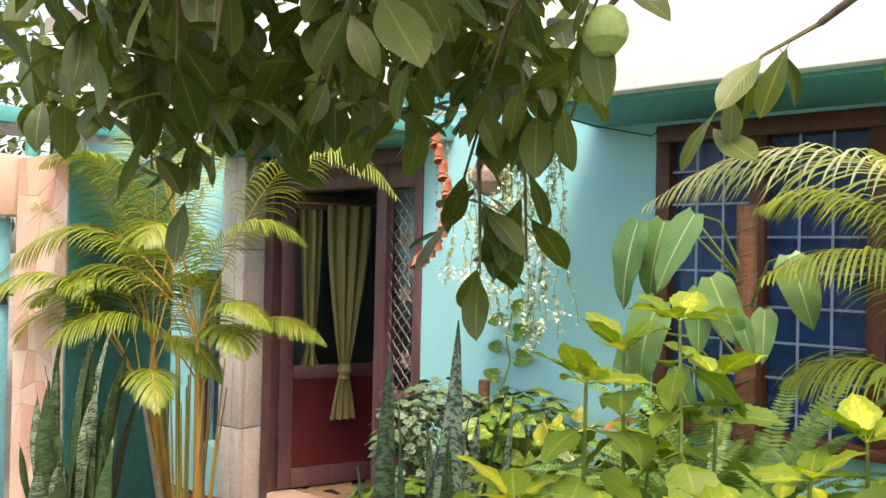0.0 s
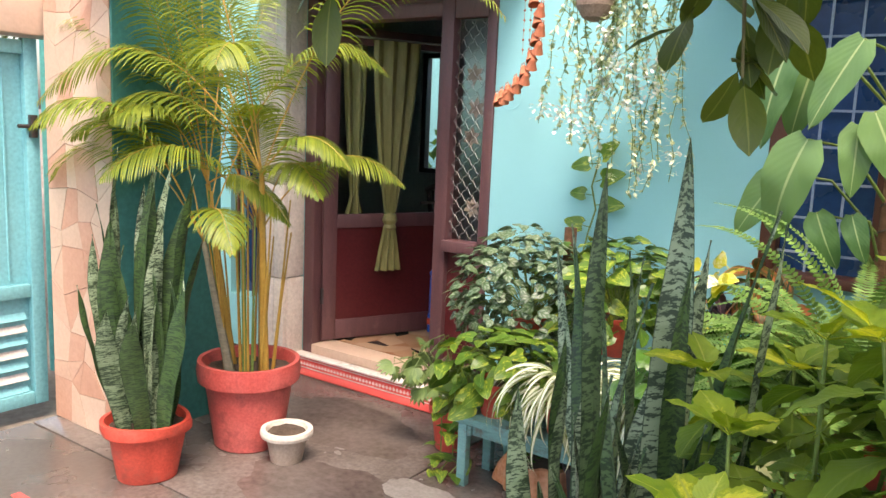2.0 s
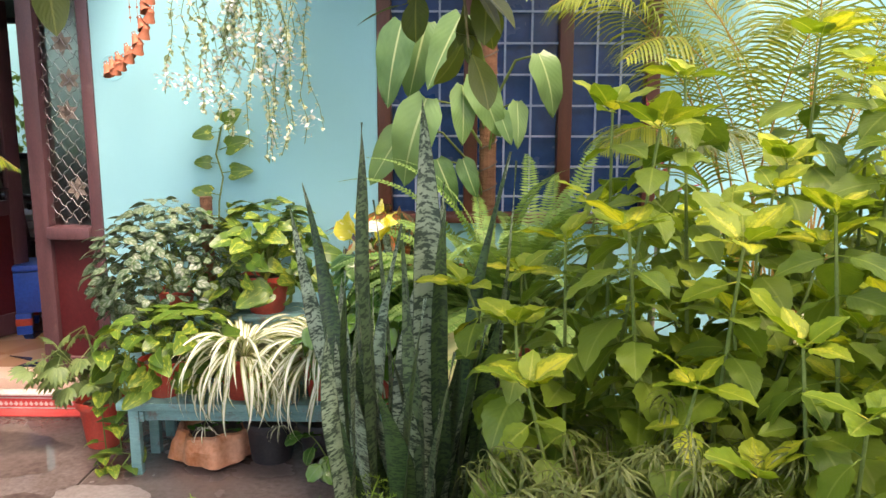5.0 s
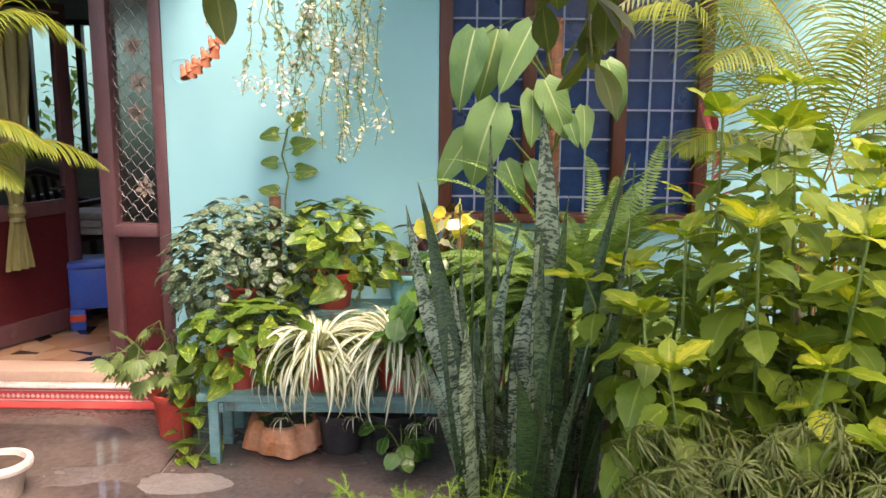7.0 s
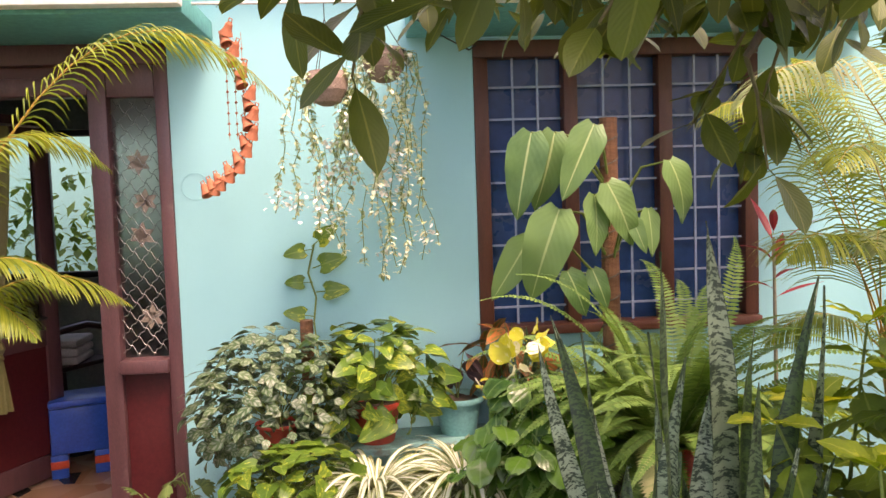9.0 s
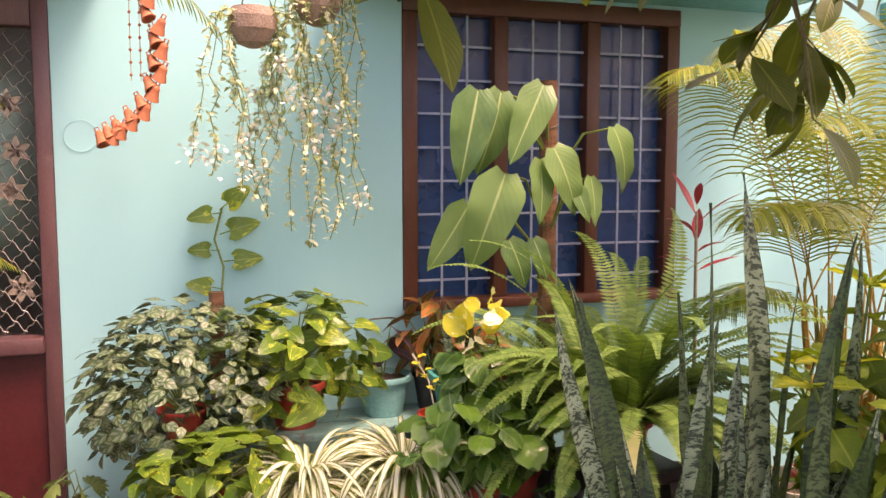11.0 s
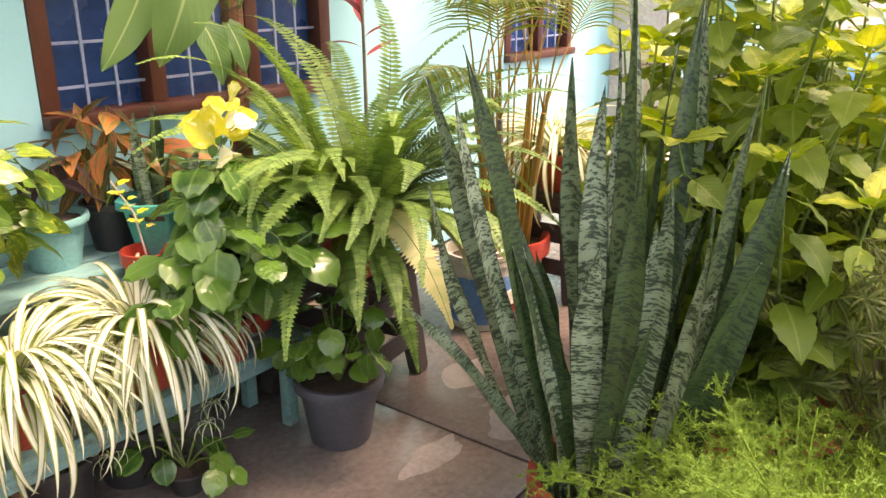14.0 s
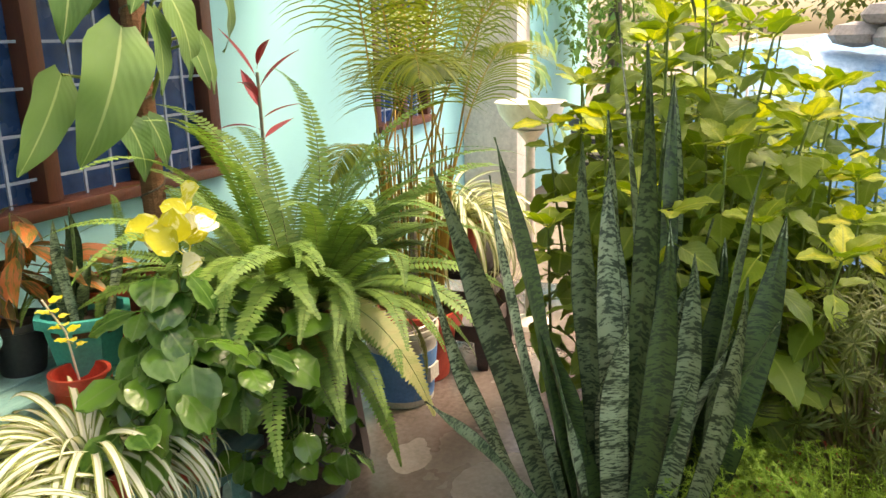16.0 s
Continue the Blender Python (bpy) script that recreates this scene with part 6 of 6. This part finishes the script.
for k in range(3):
    x = 0.02 + 0.03 * k
    part("bead_string", Geo().tube([(x, 0.02, 2.12), (x, 0.02, 1.72)], 0.001, 4), TERRA, chime)
    for q in range(9):
        part("bead", Geo().lathe([(0.001, -0.006), (0.006, 0), (0.001, 0.006)], 8, pose(x, 0.02, 1.74 + q * 0.04)), TERRA, chime)

# cable clipped along the sunshade
cb = thing("cable", "thin black cable sagging below the sunshade", "cable")
part("wire", Geo().tube([(-1.6, 2.75, 2.13), (-1.5, 2.9, 2.10), (-1.36, 3.13, 2.08), (-1.33, 3.13, 2.10)], 0.003, 5), BLACKPOT, cb)
ring = tagged(part("wall_ring", Geo().tube([(-2.50 + 0.055 * math.cos(k * math.tau / 24), WALL - 0.003, 1.553 + 0.055 * math.sin(k * math.tau / 24)) for k in range(25)], 0.0012, 4), TEAL), "round plaster outline under the wall paint", "wall plug", "", "structure")

# ---- inside the house ----
sx = thing("kids_stool", "royal blue and red plastic stool inside the doorway", "stool", pose(-3.33, 3.98, 0.137, 0, 0, 20))
part("seat", Geo().box(-0.14, 0.14, -0.13, 0.13, 0.35, 0.39, bevel=0.015), BLUEPLASTIC, sx)
for s in (-1, 1):
    part("side", Geo().box(-0.135, 0.135, s * 0.115 - 0.012, s * 0.115 + 0.012, 0.12, 0.35, bevel=0.006), BLUEPLASTIC, sx)
    for q in (-1, 1):
        part("leg", Geo().box(q * 0.10 - 0.04, q * 0.10 + 0.04, s * 0.118 - 0.012, s * 0.118 + 0.012, 0.0, 0.12, bevel=0.006), BLUEPLASTIC, sx)
        part("stripe", Geo().box(q * 0.10 - 0.042, q * 0.10 + 0.042, s * 0.118 - 0.016, s * 0.118 + 0.016, 0.05, 0.09, bevel=0.004), REDPLASTIC, sx, "red band")
    part("end", Geo().box(s * 0.128 - 0.01, s * 0.128 + 0.01, -0.10, 0.10, 0.10, 0.35, bevel=0.005), BLUEPLASTIC, sx)


def plastic_chair(p, rz):
    t = thing("plastic_armchair", "dark brown plastic armchair with folded white cloth", "chair", pose(p[0], p[1], 0.137, 0, 0, rz), "chairs in the front room")
    part("seat", Geo().box(-0.24, 0.24, -0.22, 0.22, 0.40, 0.43, bevel=0.012), BROWNPLASTIC, t)
    for s in (-1, 1):
        for q in (-1, 1):
            part("leg", Geo().tube([(s * 0.24, q * 0.24, 0), (s * 0.21, q * 0.20, 0.41)], [0.018, 0.024], 8), BROWNPLASTIC, t)
        part("armrest", Geo().tube([(s * 0.25, -0.22, 0.42), (s * 0.27, -0.23, 0.60), (s * 0.27, 0.0, 0.66), (s * 0.25, 0.22, 0.64)], 0.022, 8), BROWNPLASTIC, t)
    for k in range(5):
        part("back_slat", Geo().tube([(-0.20 + k * 0.1, 0.21, 0.43), (-0.20 + k * 0.1, 0.27, 0.82)], 0.017, 8), BROWNPLASTIC, t)
    part("top_rail", Geo().tube([(-0.23, 0.26, 0.80), (0, 0.29, 0.85), (0.23, 0.26, 0.80)], 0.024, 8), BROWNPLASTIC, t)
    return t


plastic_chair((-3.72, 4.72), 150)
plastic_chair((-3.15, 4.95), 190)
t = thing("folded_cloth", "pile of folded off-white cloth on the chair", "cloth", pose(-3.70, 4.66, 0.568))
for k in range(3):
    part("fold", Geo().box(-0.18, 0.18, -0.14, 0.14, 0.001 + k * 0.05, 0.047 + k * 0.05, bevel=0.018), CLOTH, t)


# ---- the guava tree overhead ----
random.seed(121)
tree = thing("guava_tree", "guava tree with leathery leaves and green fruit overhanging the yard", "tree", pose(0, 0, 0))
part("trunk", Geo().tube([(0.95, 0.05, -0.02), (0.93, 0.10, 0.6), (0.86, 0.2, 1.3), (0.72, 0.38, 1.9), (0.55, 0.55, 2.3)], [0.085, 0.07, 0.062, 0.055, 0.048], 12), BARK, tree)
limbs = [[(0.55, 0.55, 2.3), (0.1, 0.85, 2.42), (-0.4, 1.1, 2.30), (-0.85, 1.32, 2.02), (-1.0, 1.40, 1.75)],
         [(0.1, 0.85, 2.42), (-0.35, 0.80, 2.38), (-0.9, 0.85, 2.22), (-1.35, 1.02, 2.02), (-1.75, 1.2, 1.90)],
         [(-0.35, 0.80, 2.38), (-0.6, 0.65, 2.30), (-0.95, 0.62, 2.15), (-1.25, 0.75, 1.98)],
         [(0.55, 0.55, 2.3), (0.3, 1.2, 2.35), (0.0, 1.6, 2.25), (-0.4, 1.75, 2.05)],
         [(0.72, 0.38, 1.9), (0.3, 0.2, 2.4), (-0.2, 0.15, 2.7), (-0.9, 0.3, 2.75)],
         [(0.55, 0.55, 2.3), (0.4, 0.1, 2.8), (0.2, -0.6, 3.1)]]
for l in limbs:
    part("limb", Geo().tube(l, [0.034 - 0.026 * i / (len(l) - 1) for i in range(len(l))], 8), BARK, tree)


def spray(start, end, n, meshes, parent_list, size=1.0):
    """A leafy twig from start to end; the poses of its leaves go on the list."""
    s, e = Vector(start), Vector(end)
    mid = s.lerp(e, 0.5) + Vector((0, 0, 0.04))
    part("twig", Geo().tube([s, mid, e], [0.006, 0.004, 0.0025], 5), TWIG, tree)
    d0 = (e - s).normalized()
    for k in range(n):
        f = 0.25 + 0.75 * k / max(1, n - 1)
        q = s.lerp(mid, f * 2) if f < 0.5 else mid.lerp(e, f * 2 - 1)
        side = Vector((random.gauss(0, 1), random.gauss(0, 1), random.gauss(-0.3, 0.6))).normalized()
        parent_list.append(aim(q, d0 * 0.6 + side * 1.1 + Vector((0, 0, -0.2)), up=(random.gauss(0, 0.4), random.gauss(-0.3, 0.4), 1), s=size * random.uniform(0.75, 1.15)))


near = []
for a, b, n in (((-0.85, 1.32, 2.02), (-1.10, 1.43, 1.62), 12), ((-1.0, 1.40, 1.75), (-0.97, 1.37, 1.52), 9), ((-0.85, 1.32, 2.02), (-0.95, 1.52, 1.55), 9), ((-0.4, 1.1, 2.30), (-0.85, 1.15, 1.85), 10), ((-0.9, 0.85, 2.22), (-1.02, 1.05, 1.90), 10),
                ((-1.75, 1.2, 1.90), (-1.80, 1.22, 1.70), 9), ((-1.35, 1.02, 2.02), (-1.62, 1.12, 1.82), 8), ((-1.75, 1.2, 1.90), (-1.95, 1.22, 1.84), 6), ((-1.35, 1.02, 2.02), (-1.40, 1.2, 1.86), 6),
                ((-1.25, 0.75, 1.98), (-1.45, 0.9, 1.72), 9), ((-0.95, 0.62, 2.15), (-1.1, 0.72, 1.85), 9), ((-0.6, 0.65, 2.30), (-0.75, 0.8, 1.92), 9), ((-0.4, 1.75, 2.05), (-0.62, 1.72, 1.86), 8), ((0.0, 1.6, 2.25), (-0.2, 1.75, 1.98), 8), ((-0.4, 1.1, 2.30), (-0.55, 1.05, 1.92), 8)):
    spray(a, b, n, M_TREE, near)
for k in range(30):
    a, dist = radians(random.uniform(28, 62)), random.uniform(1.15, 1.85)
    x, y = -math.cos(a) * dist, math.sin(a) * dist
    zz = random.uniform(1.80, 2.12)
    spray((x + 0.12, y - 0.05, zz + 0.10), (x, y, zz - 0.04), 8, M_TREE, near, 0.74)
leaves_on(tree, M_TREE, near[:299])
g = Geo()
lfs = [leaf_geo(0.115, 0.052, "obovate", 6, 0.15, d) for d in (0.1, 0.4)]
for k in range(900):
    a, dist = radians(random.uniform(24, 60)), random.uniform(1.35, 2.3)
    q = (-math.cos(a) * dist, math.sin(a) * dist, 1.80 + 0.55 * random.random() ** 1.3 + 0.10 * (dist - 1.35))
    lf = lfs[k % 2]
    g.add(lf.v, lf.f, lf.uv, aim(q, (random.gauss(0, 1), random.gauss(0, 1), random.gauss(-0.5, 0.6)), s=random.uniform(0.75, 1.2)))
tagged(part("foliage", g, L_TREE, tree), kind="stuff")
# green fruit
for x, y, zz, r in ((-0.52, 1.03, 1.88, 0.034),):
    part("fruit", Geo().lathe([(0.004, -r * 1.08), (r * 0.5, -r * 0.95), (r * 0.92, -r * 0.4), (r, 0), (r * 0.85, r * 0.6), (r * 0.4, r * 1.0), (0.004, r * 1.1)], 16, Matrix.Translation((x, y, zz))), FRUIT, tree, "green guava fruit")
# the crown above, out of easy reach and out of view, added for shade
g = Geo()
lfs = [leaf_geo(0.15, 0.062, "obovate", 4, 0.15, 0.25) for _ in range(2)]
for k in range(800):
    c = random.choice(((0.3, 0.0, 3.0, 0.8), (-0.6, 0.3, 2.9, 0.6), (-0.5, -0.5, 3.1, 0.8), (0.9, -0.5, 3.0, 0.8)))
    d = Vector((random.gauss(0, 1), random.gauss(0, 1), random.gauss(0, 0.55))).normalized() * c[3] * random.random() ** 0.4
    q = Vector(c[:3]) + Vector((d.x, d.y, d.z * 0.6))
    if q.z < 2.45:
        continue
    lf = lfs[k % 2]
    g.add(lf.v, lf.f, lf.uv, aim(q, (random.gauss(0, 1), random.gauss(0, 1), random.gauss(-0.4, 0.5)), s=random.uniform(0.8, 1.2)))
tagged(part("crown", g, L_TREE, tree), kind="stuff")


# ---- distance ----
def leafy_mass(name, label, blobs, count, size, seed, mat, trunk=None):
    random.seed(seed)
    t = thing(name, label, "tree")
    g = Geo()
    lf = leaf_geo(size, size * 0.5, "ovate", 2, 0.1, 0.2)
    for k in range(count):
        x, y, z, rx, ry, rz = random.choice(blobs)
        d = Vector((random.gauss(0, 1), random.gauss(0, 1), random.gauss(0, 1))).normalized() * random.random() ** 0.35
        q = Vector((x + d.x * rx, y + d.y * ry, z + d.z * rz))
        if q.z < 0.05:
            continue
        g.add(lf.v, lf.f, lf.uv, aim(q, (random.gauss(0, 1), random.gauss(0, 1), random.gauss(-0.2, 0.7)), s=random.uniform(0.7, 1.3)))
    tagged(part("crown", g, mat, t), kind="stuff")
    for x, y, z, rx, ry, rz in blobs:
        part("trunk", Geo().tube([(x, y, -0.02), (x + 0.1, y, z * 0.5), (x, y, z)], [0.12, 0.09, 0.05], 8), BARK, t)


leafy_mass("garden_tree", "dark leafy tree beyond the covered heap", [(8.5, -0.5, 2.6, 1.8, 2.0, 1.5), (9.5, 2.0, 3.0, 1.8, 1.8, 1.8)], 5200, 0.16, 131, L_FAR)
leafy_mass("garden_tree", "light leafy shrub at the end of the house", [(5.2, 2.6, 1.9, 0.9, 0.6, 1.1)], 2600, 0.10, 132, L_FERN)
leafy_mass("garden_tree", "leafy trees behind the house", [(-4.2, 6.6, 0.9, 1.6, 0.4, 0.9)], 1300, 0.14, 133, L_FERN)
leafy_mass("garden_tree", "leafy tree outside the gate", [(-9.0, 3.0, 3.0, 1.6, 1.6, 1.5), (-9.5, 6.5, 3.4, 1.6, 1.6, 1.6)], 3600, 0.18, 134, L_FAR)
